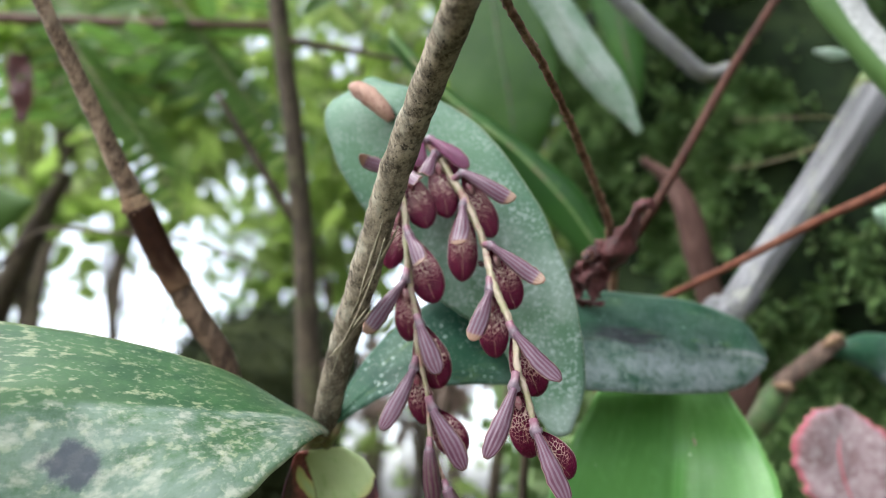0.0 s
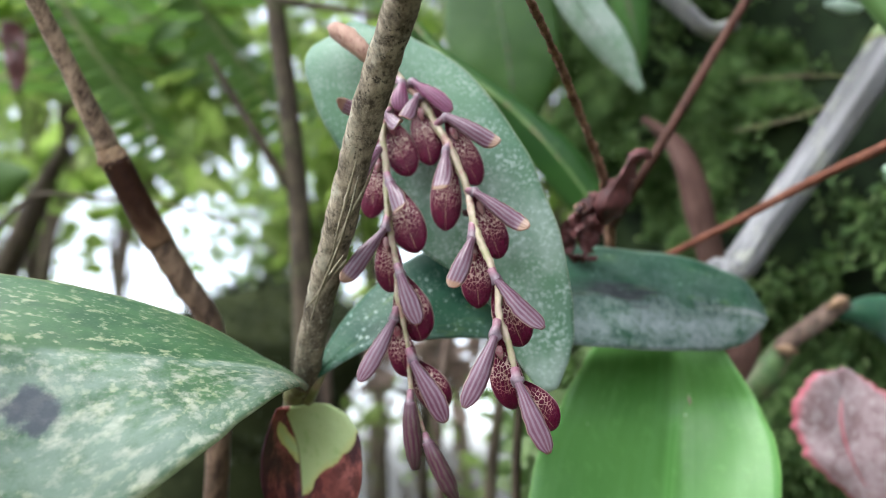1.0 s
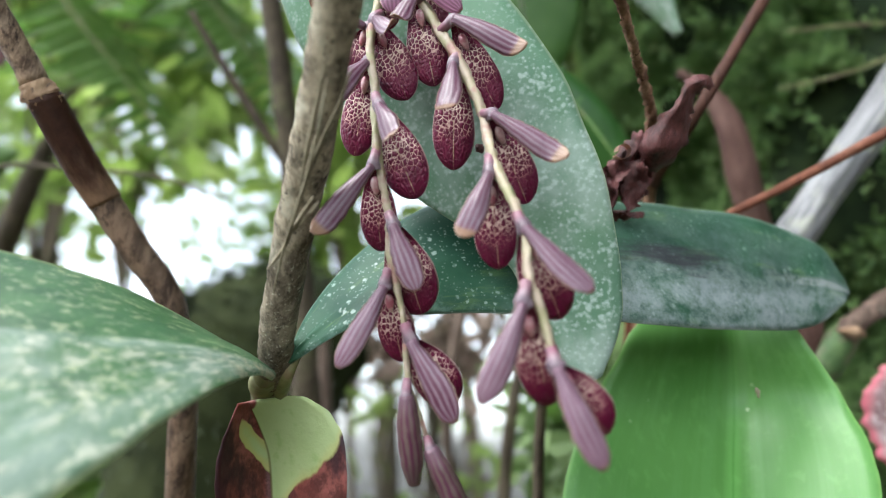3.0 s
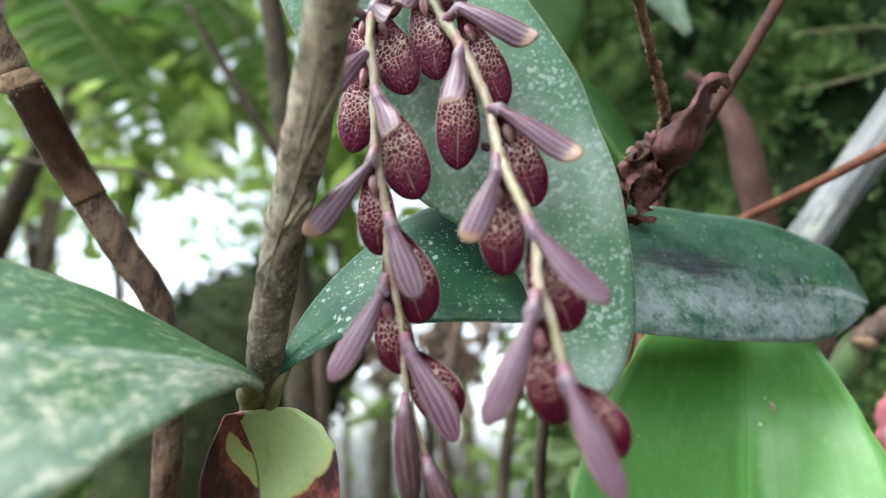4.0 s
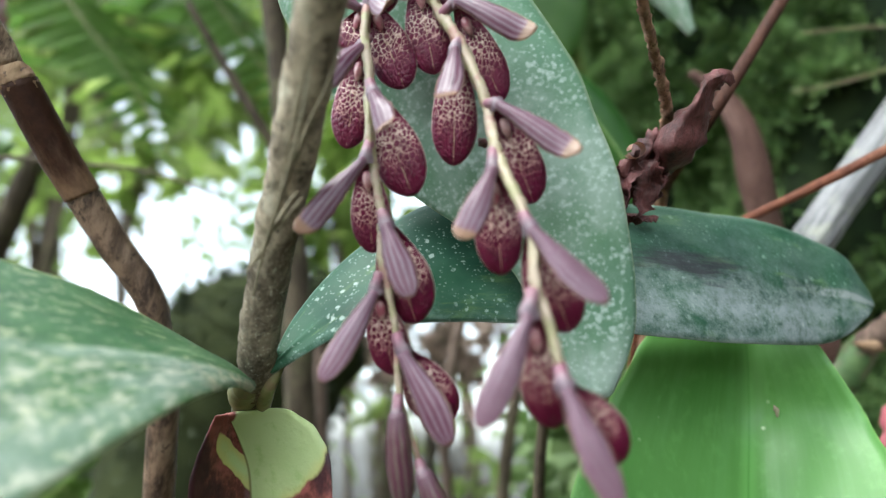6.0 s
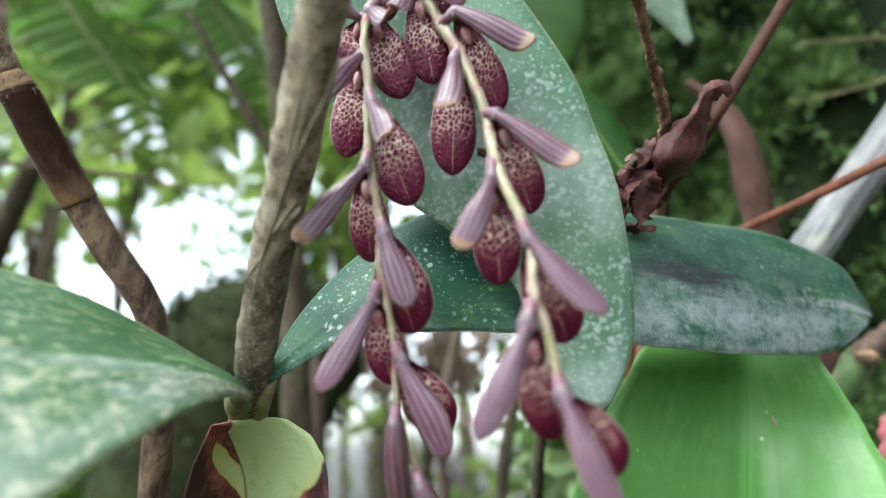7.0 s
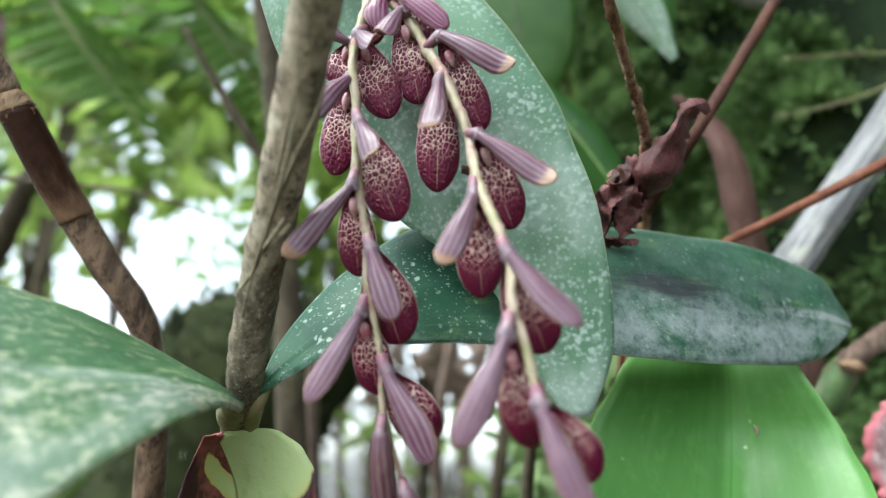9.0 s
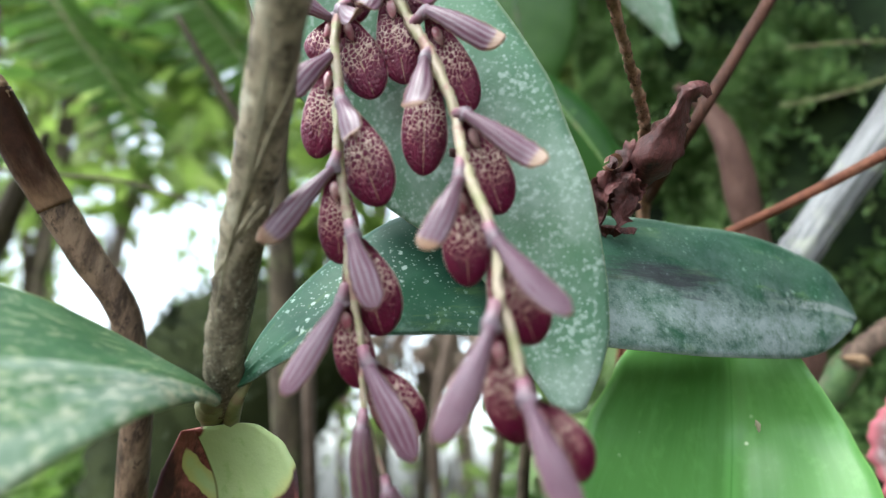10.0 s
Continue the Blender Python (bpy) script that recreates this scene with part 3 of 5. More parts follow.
def spot_mat():
    """The fused lower sepals: crowded maroon spots in a cream net, running together at the tip and rim, with a cream seam."""
    n = Nodes("spotted_sepal")
    u, v = n.uv()
    warp = n.tree.nodes.new("ShaderNodeVectorMath")
    warp.operation = "MULTIPLY_ADD"
    n.put(n.noise(700, 2), warp.inputs[0])
    warp.inputs[1].default_value = (0.00045, 0.00045, 0.00045)
    n.put(n.place((1, 1, 0.7)), warp.inputs[2])
    net = n.cells(1850, "DISTANCE_TO_EDGE", 0.9, warp.outputs[0])
    open_ = n.math("MULTIPLY", n.step(u, 0.14, 0.45, 0.25, 1.0), n.step(u, 0.94, 0.46))
    edge = n.step(n.math("ABSOLUTE", n.math("SUBTRACT", v, 0.5)), 0.33, 0.49)
    width = n.math("ADD", n.math("MULTIPLY", open_, 0.104), n.math("ADD", -0.032, n.math("MULTIPLY", edge, -0.05)))
    width = n.math("ADD", width, n.math("MULTIPLY", n.math("SUBTRACT", n.noise(520, 3), 0.5), 0.12))
    cream = n.step(net, n.math("ADD", width, 0.03), n.math("SUBTRACT", width, 0.03))
    maroon = n.mix(n.noise(500, 3), (0.055, 0.0015, 0.016), (0.14, 0.003, 0.036))
    pale = n.mix(n.step(u, 0.35, 0.95), (0.68, 0.50, 0.42), (0.36, 0.07, 0.10))
    pale = n.mix(n.step(n.noise(1300, 3), 0.45, 0.7, 0.0, 0.35), pale, (0.45, 0.2, 0.2))
    colour = n.mix(n.math("MULTIPLY", cream, 0.9), maroon, pale)
    seam = n.math("ABSOLUTE", n.math("SUBTRACT", v, 0.5))
    colour = n.mix(n.math("MULTIPLY", n.step(seam, 0.016, 0.004, 0.0, 0.55), n.step(n.noise(900, 2), 0.4, 0.55)), colour, (0.5, 0.36, 0.24))
    colour = n.mix(n.step(seam, 0.47, 0.494, 0.0, 0.75), colour, (0.50, 0.38, 0.33))
    ribs = n.math("SINE", n.math("MULTIPLY", v, 75.0))
    bump = n.math("ADD", n.math("MULTIPLY", n.step(net, 0.0, 0.35), 0.8), n.math("ADD", n.math("MULTIPLY", ribs, 0.15), n.math("MULTIPLY", n.noise(2600, 3), 0.3)))
    return n.done(colour, 0.36, bump, 0.0002, 0.6, 0.06, (0.4, 0.02, 0.06), coat=0.03, spec=0.3)


SPOTTED = spot_mat()


def plain_mat(name, a, b, scale, rough=0.5, through=0.0, coat=0.0, third=None):
    n = Nodes(name)
    colour = n.mix(n.step(n.noise(scale, 4, 0.6), 0.35, 0.65), a, b)
    if third:
        colour = n.mix(n.step(n.noise(scale * 0.45, 3, 0.6), 0.5, 0.6, 0.0, 0.8), colour, third)
    return n.done(colour, rough, n.noise(scale * 4, 4), 0.0002, 0.5, through, coat=coat, spec=0.1 if rough > 0.9 else 0.5)


RACHIS = plain_mat("rachis_skin", (0.30, 0.28, 0.15), (0.42, 0.33, 0.25), 420, 0.45, 0.1, 0.05, (0.32, 0.14, 0.13))
def ovary_mat():
    """Rose pink at the joint, turning greyish mauve towards the flower."""
    n = Nodes("ovary_skin")
    u, v = n.uv()
    colour = n.mix(n.step(u, 0.15, 0.6), (0.22, 0.085, 0.12), (0.15, 0.105, 0.13))
    colour = n.mix(n.step(n.noise(900, 3), 0.4, 0.7, 0.0, 0.5), colour, (0.34, 0.26, 0.28))
    return n.done(colour, 0.45, n.noise(2500, 3), 0.0001, 0.5, 0.05)


OVARY = ovary_mat()
LIP = plain_mat("moist_lip", (0.36, 0.1, 0.14), (0.5, 0.3, 0.3), 700, 0.08, 0.1, 0.8)
BUD = stripe_mat("bud_skin", 1.2, 11.0, (0.085, 0.058, 0.058), (0.16, 0.115, 0.10), 0.0)
ROSY = stripe_mat("rosy_sepal", 0.95, 5.6, (0.19, 0.05, 0.115), (0.27, 0.10, 0.175))
OLIVE = plain_mat("olive_stalk", (0.12, 0.125, 0.045), (0.19, 0.185, 0.075), 300, 0.5, third=(0.12, 0.08, 0.05))
STUB_BARK = bark_mat("stub_bark", (0.06, 0.04, 0.03), (0.19, 0.13, 0.10), (0.03, 0.02, 0.016), 0.8, lichen=(0.22, 0.2, 0.15), lichen_amount=0.4)
STALK = plain_mat("stalk_skin", (0.10, 0.11, 0.035), (0.18, 0.175, 0.07), 300, 0.5, third=(0.16, 0.11, 0.06))
DULL_STEM = plain_mat("dull_green_stem", (0.045, 0.09, 0.028), (0.09, 0.15, 0.05), 160, 0.55, third=(0.12, 0.11, 0.06))
GREEN_STEM = plain_mat("green_stem", (0.10, 0.2, 0.05), (0.2, 0.3, 0.1), 160, 0.45, 0.0, 0.05, (0.2, 0.19, 0.09))
SOIL = plain_mat("forest_floor", (0.035, 0.028, 0.018), (0.07, 0.055, 0.03), 23, 0.95, third=(0.045, 0.06, 0.024))
# the bank's near-black earth stands in for shade in the gaps of the moss
SHADED_SOIL = plain_mat("shaded_mossy_earth", (0.005, 0.008, 0.004), (0.010, 0.018, 0.007), 60, 0.95, third=(0.018, 0.028, 0.010))
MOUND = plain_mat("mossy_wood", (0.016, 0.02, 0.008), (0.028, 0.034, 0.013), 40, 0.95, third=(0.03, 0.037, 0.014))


def tuft_mat(name, a, b, c, through=0.3, rough=0.55):
    """Small leaves or moss: each one of its own green."""
    n = Nodes(name)
    k = n.island()
    colour = n.mix(n.step(k, 0.0, 0.6), a, b)
    colour = n.mix(n.step(k, 0.8, 1.0), colour, c)
    colour = n.mix(n.math("MULTIPLY", n.step(n.noise(14, 4, 0.6), 0.5, 0.75), 0.5), colour, c)
    return n.done(colour, rough, None, through=through)


MOSS = tuft_mat("moss", (0.050, 0.105, 0.028), (0.12, 0.205, 0.058), (0.24, 0.33, 0.13), 0.25, 0.85)
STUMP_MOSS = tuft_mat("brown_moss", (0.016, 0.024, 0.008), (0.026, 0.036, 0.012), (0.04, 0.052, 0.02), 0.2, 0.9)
BRUSH = tuft_mat("dry_leaf", (0.12, 0.085, 0.06), (0.25, 0.18, 0.14), (0.42, 0.33, 0.28), 0.35, 0.7)
FERN = tuft_mat("fern_leaflet", (0.055, 0.128, 0.020), (0.10, 0.19, 0.034), (0.17, 0.24, 0.058), 0.45)
FOLIAGE = tuft_mat("shrub_leaf", (0.13, 0.205, 0.035), (0.22, 0.315, 0.07), (0.33, 0.41, 0.14), 0.66)
CANOPY = tuft_mat("tree_leaf", (0.10, 0.18, 0.035), (0.17, 0.28, 0.06), (0.26, 0.34, 0.11), 0.6)


def pink_mat():
    """A withered rosette leaf: greyish pink, a bright rose rim."""
    n = Nodes("pink_leaf")
    u, v = n.uv()
    rim = n.math("MULTIPLY", n.math("SUBTRACT", v, 0.5), 2.0)
    far = n.math("ADD", n.math("ABSOLUTE", rim), n.math("MULTIPLY", n.math("SUBTRACT", n.noise(190, 3), 0.5), 0.25))
    grey = n.mix(n.step(n.noise(200, 5, 0.65), 0.35, 0.65), (0.24, 0.15, 0.155), (0.40, 0.30, 0.31))
    grey = n.mix(n.step(n.noise(480, 4, 0.7), 0.5, 0.62, 0.0, 0.7), grey, (0.50, 0.42, 0.42))
    colour = n.mix(n.step(far, 0.74, 0.97), grey, (0.50, 0.14, 0.17))
    return n.done(colour, 0.6, n.noise(400, 4), 0.0003, 0.6, 0.15)


PINK = pink_mat()


def keel_mat():
    """A green sheath with a white powdery keel along one side."""
    n = Nodes("keeled_sheath")
    u, v = n.uv()
    white = n.step(n.math("ADD", v, n.math("MULTIPLY", n.math("SUBTRACT", n.noise(160, 3), 0.5), 0.08)), 0.44, 0.50)
    colour = n.mix(n.noise(60, 3), (0.07, 0.15, 0.035), (0.11, 0.21, 0.05))
    colour = n.mix(white, colour, n.mix(n.step(n.noise(500, 4), 0.35, 0.6), (0.42, 0.42, 0.40), (0.66, 0.66, 0.64)))
    return n.done(colour, 0.55, n.noise(700, 4), 0.0002, 0.5)


KEELED = keel_mat()

def rooted(x, y, z=-0.02):
    """A place on the ground, in the slanted millimetres of at()."""
    return tuple(BASE.inverted() @ Vector((x, y, z)) * 1000)


def scatter(name, places, ups, length, width, material, parent=None, spread=1.0, seed=1, label=""):
    """Many small folded leaves at places in the world, each turned its own way about a main direction."""
    rng = np.random.default_rng(seed)
    c = np.asarray(places, float)
    n = len(c)
    d = np.asarray(ups, float) + rng.normal(0, spread, (n, 3))
    d /= np.linalg.norm(d, axis=1)[:, None]
    e = np.cross(d, rng.normal(0, 1, (n, 3)))
    e /= np.linalg.norm(e, axis=1)[:, None]
    f = np.cross(d, e)
    ln = (length * rng.uniform(0.6, 1.3, n))[:, None]
    wd = (width * rng.uniform(0.7, 1.3, n))[:, None]
    pts = [c, c + d * ln * 0.35 + e * wd * 0.5 + f * wd * 0.15, c + d * ln * 0.5, c + d * ln * 0.35 - e * wd * 0.5 + f * wd * 0.15,
           c + d * ln * 0.75 + e * wd * 0.33 + f * wd * 0.05, c + d * ln * 0.75 - e * wd * 0.33 + f * wd * 0.05, c + d * ln - f * wd * 0.2]
    verts = np.stack(pts, 1).reshape(-1, 3)
    base = (np.arange(n) * 7)[:, None]
    faces = np.concatenate([base + k for k in ((0, 1, 2), (0, 2, 3), (1, 4, 2), (3, 2, 5), (4, 6, 2), (2, 6, 5))], 0)
    mesh = bpy.data.meshes.new(name)
    mesh.from_pydata(verts.tolist(), [], faces.tolist())
    mesh.materials.append(material)
    ob = new(name, mesh)
    if parent:
        ob.parent = parent
    return tagged(ob, label, kind="stuff")


# ---- the ground and the mossy bank ----
def rise(x, y):
    """The forest floor falls away beyond the plants."""
    return -0.30 * max(0.0, y - 0.7) ** 1.05 - 0.10 * max(0.0, -x - 0.8) + 0.03 * noise.noise(Vector((x * 2, y * 2, 0))) + 0.2 * noise.noise(Vector((x * 0.1, y * 0.1, 3)))


def ground():
    bm = bmesh.new()
    steps = [s * abs(s) ** 2.2 * 400 for s in np.linspace(-1, 1, 71)]
    rows = [[Vector((x, y, rise(x, y))) for x in steps] for y in steps]
    grid(bm, rows, [[(x, y) for x in steps] for y in steps], flip=True)
    tagged(part("ground", bm, SOIL), "dark damp forest floor of soil and leaf litter", "ground", kind="structure")


ground()
BANK = [(0.95, -0.7), (0.62, -0.2), (0.40, 0.10), (0.265, 0.24), (0.18, 0.315), (0.108, 0.42), (0.19, 0.68), (0.55, 1.3)]


def bank_place(s, h):
    """A place on the bank's face: s along its foot, h metres up."""
    k = s * (len(BANK) - 1)
    i = min(int(k), len(BANK) - 2)
    f = k - i
    x = BANK[i][0] * (1 - f) + BANK[i + 1][0] * f
    y = BANK[i][1] * (1 - f) + BANK[i + 1][1] * f
    # the upper bank is made to lean outwards so that it shades the face below
    over = max(0.0, h - 0.95)
    p = Vector((x - 0.16 * over - 0.15 * over * over, y - 0.20 * over - 0.2 * over * over, h))
    w = 0.06 * noise.noise(p * 7) + 0.035 * noise.noise(p * 19) + 0.012 * noise.noise(p * 55)
    return p + Vector((-0.6, -0.8, 0.15)) * w


def bank():
    bm = bmesh.new()
    n, m = 150, 110
    rows = [[bank_place(i / n, -0.5 + 2.6 * j / m) for j in range(m + 1)] for i in range(n + 1)]
    rows = [r + [r[-1] + Vector((0.25, 0.18, 0.02)), r[-1] + Vector((0.8, 0.6, -0.15)), r[-1] + Vector((1.6, 1.2, -0.7)), r[-1] + Vector((2.6, 2.0, -1.6)), Vector((r[-1].x + 3.6, r[-1].y + 2.8, -1.2))] for r in rows]
    grid(bm, rows, [[(i / n, j / m) for j in range(m + 6)] for i in range(n + 1)])
    body = tagged(part("mossy_bank", bm, SHADED_SOIL), "steep earth bank, shade painted near-black between its green moss", "bank", kind="structure")
    rng = np.random.default_rng(5)
    places, ups = [], []
    while len(places) < 140000:
        s, h = rng.uniform(0.36, 0.84), rng.uniform(0.62, 1.22)
        p = bank_place(s, h)
        # moss is left out, and thinned at low s, where the bank looks shaded
        if noise.noise(p * 12 + Vector((4, 2, 9))) + 0.5 * noise.noise(p * 45) + 0.3 * noise.noise(p * 5 + Vector((1, 7, 3))) < -0.14 + 0.6 * max(0.0, (0.57 - s) / 0.1) + 0.1 * rng.normal():
            continue
        places.append(p + Vector((-0.6, -0.8, 0)) * rng.uniform(-0.002, 0.008))
        ups.append((-0.7, -0.9, -0.2))
    scatter("moss", places, ups, 0.0075, 0.0024, MOSS, body, 0.6, 6, "bright and dull green cushions of moss")


bank()


def stump():
    """A dark lump of old mossy wood behind the plants."""
    bm = bmesh.new()
    tube(bm, [rooted(-0.16, 0.40, -0.1), (-158.1, 420.0, -226.7), (-139.2, 415.0, -127.9), (-111.2, 410.0, -86.1), (-108.6, 409.0, -60.4), (-107.2, 408.0, -46.5)], [105, 76, 64, 60, 48, 10], 40, 28, 0.14, 3.1)
    spots = [(v.co.copy(), (v.co - Vector(at((-139.2, 415.0, -127.9)))).normalized()) for v in bm.verts]
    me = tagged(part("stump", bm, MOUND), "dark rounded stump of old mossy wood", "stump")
    rng = np.random.default_rng(9)
    places, ups = [], []
    for p, d in spots:
        for _ in range(3):
            places.append(p + Vector(rng.normal(0, 0.004, 3)))
            ups.append(tuple(d))
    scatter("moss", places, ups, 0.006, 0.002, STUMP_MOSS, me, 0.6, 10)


stump()


# ---- the orchid in flower ----
orchid = thing("orchid_plant", "orchid with dusty grey-green leaf and hanging sprays of maroon flowers", "orchid")


def orchid_leaf():
    bm = bmesh.new()
    left = [(-14.3, 134.0, 38.8), (-21.3, 132.0, 33.3), (-18.4, 130.0, 21.6), (-10.2, 128.0, 9.4), (-0.6, 126.0, -2.9), (16.3, 121.5, -14.5), (20.6, 119.5, -23.1), (25.1, 117.0, -29.0)]
    mid = [(-12.6, 134.0, 40.1), (-11.6, 129.0, 32.8), (-4.6, 126.0, 22.6), (5.5, 124.0, 11.4), (14.3, 122.0, -1.1), (24.7, 119.0, -14.0), (26.1, 117.5, -22.4), (26.9, 116.0, -29.9)]
    right = [(-10.7, 134.0, 39.5), (-0.1, 130.0, 36.4), (11.7, 126.0, 28.2), (21.5, 122.0, 15.1), (27.7, 119.0, 1.6), (31.6, 118.0, -14.3), (31.6, 117.0, -22.0), (29.2, 116.0, -29.0)]
    blade(bm, left, mid, right, 48, 18, 1.0, 0.8, 2.0)
    part("leaf", bm, GREYISH, orchid, "thick grey-green leaf speckled with white dust")
    bm = bmesh.new()
    tube(bm, [(-7.0, 125.0, 30.3), (-8.3, 136.0, 34.6), (3.2, 150.0, 17.8), (18.5, 160.0, -7.2), (27.8, 168.0, -35.4), (29.2, 176.0, -69.9), rooted(0.02, 0.26, -0.05)], [1.2, 1.2, 1.2, 1.2, 1.3, 1.4, 2.0], 40, 8, 0.1)
    part("stalk", bm, SHADE_BARK, orchid)
    bm = bmesh.new()
    tube(bm, [(-6.3, 121.0, 28.6), (-7.7, 121.0, 30.3), (-10.7, 122.0, 33.1), (-13.4, 123.0, 34.9), (-15.0, 124.0, 35.8)], [0.9, 1.6, 2.0, 1.7, 0.5], 20, 10, 0.1)
    part("dry_sheath", bm, SHEATH, orchid, "papery tan sheath at the foot of the sprays")


orchid_leaf()


def spray(points, radii):
    bm = bmesh.new()
    tube(bm, points, [0.72 * r for r in radii], 110, 10, 0.5, 1.0)
    part("flower_stalk", bm, RACHIS, orchid, "cream stalk flushed pink at each joint")


spray([(-2.1, 123.0, 27.5), (-2.7, 120.0, 22.4), (-3.4, 117.0, 15.5), (-2.4, 115.0, 8.1), (-1.7, 113.0, 0.9), (-0.6, 112.0, -4.4), (0.4, 111.0, -8.6), (0.6, 110.0, -12.6), (1.6, 109.0, -16.2), (2.9, 108.0, -21.6), (3.6, 107.0, -27.9), (6.1, 106.0, -34.7)], [0.7, 0.8, 0.85, 0.85, 0.8, 0.8, 0.75, 0.7, 0.6, 0.55, 0.5, 0.45])
spray([(-2.2, 124.0, 27.8), (0.5, 121.0, 24.3), (3.6, 119.0, 20.8), (6.0, 117.5, 16.9), (7.9, 116.0, 13.9), (10.2, 114.0, 9.4), (11.9, 112.0, 5.0), (12.9, 109.0, 0.2), (14.1, 106.0, -3.3), (15.6, 103.5, -6.6), (16.8, 101.5, -10.2), (17.0, 99.5, -14.2), (18.2, 98.5, -17.3), (19.3, 97.0, -21.5)], [0.8, 0.9, 1.0, 1.0, 1.0, 0.95, 0.95, 0.9, 0.85, 0.8, 0.8, 0.75, 0.75, 0.6])


def flower(joint, foot, tip, crest, width=5.2, tan=False, curl=0.0, crest_width=2.75, rosy=False):
    """One flower: ovary from the joint to the foot, pouch of fused sepals down to the tip, striped sepal out to the crest."""
    joint, foot, tip, crest = (Vector(p) for p in (joint, foot, tip, crest))
    bm = bmesh.new()
    tube(bm, [joint, joint.lerp(foot, 0.5) + Vector((0, -0.3, 0)), foot, foot.lerp(tip, 0.06)], [0.72, 0.7, 0.95, 1.05], 12, 8, 0.12, joint.x)
    me = part("flower", bm, OVARY, orchid)
    width *= 1.14
    long = (tip - foot).length
    a = (tip - foot).normalized()
    n = Vector((0, -1, 0))
    n = (n - a * n.dot(a)).normalized()
    s = a.cross(n)
    rows, uvs, k, m = [], [], 26, 28
    for i in range(k + 1):
        u = 1 - (1 - i / k) ** 1.35
        hw = width / 2 * (0.22 + 0.78 * math.sin(math.pi / 2 * u / 0.64) if u < 0.64 else max(0.0004, 1 - ((u - 0.64) / 0.36) ** 2.0) ** 0.58)
        front = ramp([-0.1, -0.35, -0.15, 0.12, 0.28, 0.34, 0.36, 0.38, 0.4, 0.4], u)
        row, ru = [], []
        for j in range(m):
            t = 2 * math.pi * j / m
            x, y = math.cos(t), math.sin(t)
            deep = front * y if y > 0 else 0.62 * y
            if y > 0:
                deep -= 0.07 * math.exp(-(x / 0.16) ** 2) * (1 if u > 0.3 else 0.3)
            wob = 1 + 0.03 * noise.noise(Vector((x * 2 + joint.x, y * 2, u * 5)))
            p = foot + a * long * (0.02 + 0.98 * u) + s * hw * x * wob + n * (hw * deep * wob - 0.5 * math.sin(math.pi * u))
            row.append(at(p))
            ru.append((u, (1 - x) / 2))
        rows.append(row), uvs.append(ru)
    bm = bmesh.new()
    uv = bm.loops.layers.uv.verify()
    verts = [[bm.verts.new(p) for p in row] for row in rows]
    for i in range(k):
        for j in range(m):
            q = [(i, j), (i + 1, j), (i + 1, (j + 1) % m), (i, (j + 1) % m)]
            face = bm.faces.new([verts[b][c] for b, c in q])
            for loop, (b, c) in zip(face.loops, q):
                loop[uv].uv = uvs[b][c]
    bm.faces.new(verts[0]), bm.faces.new(verts[-1])
    bmesh.ops.recalc_face_normals(bm, faces=bm.faces)
    part("pouch", bm, SPOTTED, me, "glossy maroon pouch netted with cream")
    # the striped sepal
    start = foot + n * 0.9
    way = (crest - start)
    far = way.length
    b = way.normalized()
    nn = Vector((0, -1, 0.15))
    nn = (nn - b * nn.dot(b)).normalized()
    side = b.cross(nn)
    rails = ([], [], [])
    sway = 1.1 * noise.noise(Vector((joint.x * 1.37, joint.z * 0.91, 4.4)))
    for i in range(13):
        u = i / 12
        w = crest_width / 2 * ramp([0.42, 0.5, 0.6, 0.72, 0.84, 0.93, 1.0, 1.06, 1.08, 1.06, 0.97, 0.76, 0.26], u)
        p = start + b * far * u + nn * (0.7 * math.sin(math.pi * u)) - Vector((0, 0, 1)) * curl * 16 * u * u * (1 - u)
        if tan:
            p += nn * 1.1 * max(0.0, (u - 0.75) / 0.25) ** 2
        p += side * (0.55 * sway * math.sin(math.pi * u * 1.3) * u)
        lean = sway * 0.7 * u
        across, out = side * math.cos(lean) + nn * math.sin(lean), nn * math.cos(lean) - side * math.sin(lean)
        dip = w * ramp([0.55, 0.5, 0.4, 0.3, 0.22, 0.16, 0.1, -0.05, -0.1], u)
        rails[0].append(p - across * w - out * dip), rails[1].append(p + out * 0.1), rails[2].append(p + across * w - out * dip)
    bm = bmesh.new()
    blade(bm, *rails, n=24, m=10, thick=0.2, wave=0.3, seed=joint.x, frill=0.06)
    part("striped_sepal", bm, STRIPED_TAN if tan else ROSY if rosy else STRIPED, me, "tan-tipped striped pink sepal" if tan else "")
    # the moist lip in the throat
    bm = bmesh.new()
    bmesh.ops.create_uvsphere(bm, u_segments=12, v_segments=8, radius=1.0)
    turn = Matrix((s, n, a)).transposed().to_4x4()
    c = foot + a * long * 0.24 - n * 0.1
    for v in bm.verts:
        q = v.co.copy()
        r = 1 - 0.25 * q.z
        v.co = at(c + (turn @ Vector((q.x * 0.62 * r, q.y * 0.55, q.z * 1.25))))
    part("lip", bm, LIP, me, "wet shining lip")


# the spray nearer the leaf's edge, from its foot to its end
flower((0.5, 121.0, 24.0), (1.3, 120.0, 25.0), (6.5, 119.0, 18.1), (8.9, 116.0, 19.2), 3.6, rosy=True)
flower((3.1, 119.0, 21.5), (2.5, 118.5, 22.0), (5.4, 118.5, 9.8), (0.4, 113.0, 16.7), 5.0, True, 0.25, 2.5)
flower((6.0, 117.5, 16.9), (7.8, 116.5, 18.2), (13.9, 117.0, 6.4), (17.4, 112.0, 13.2), 4.6, True, 0.30)
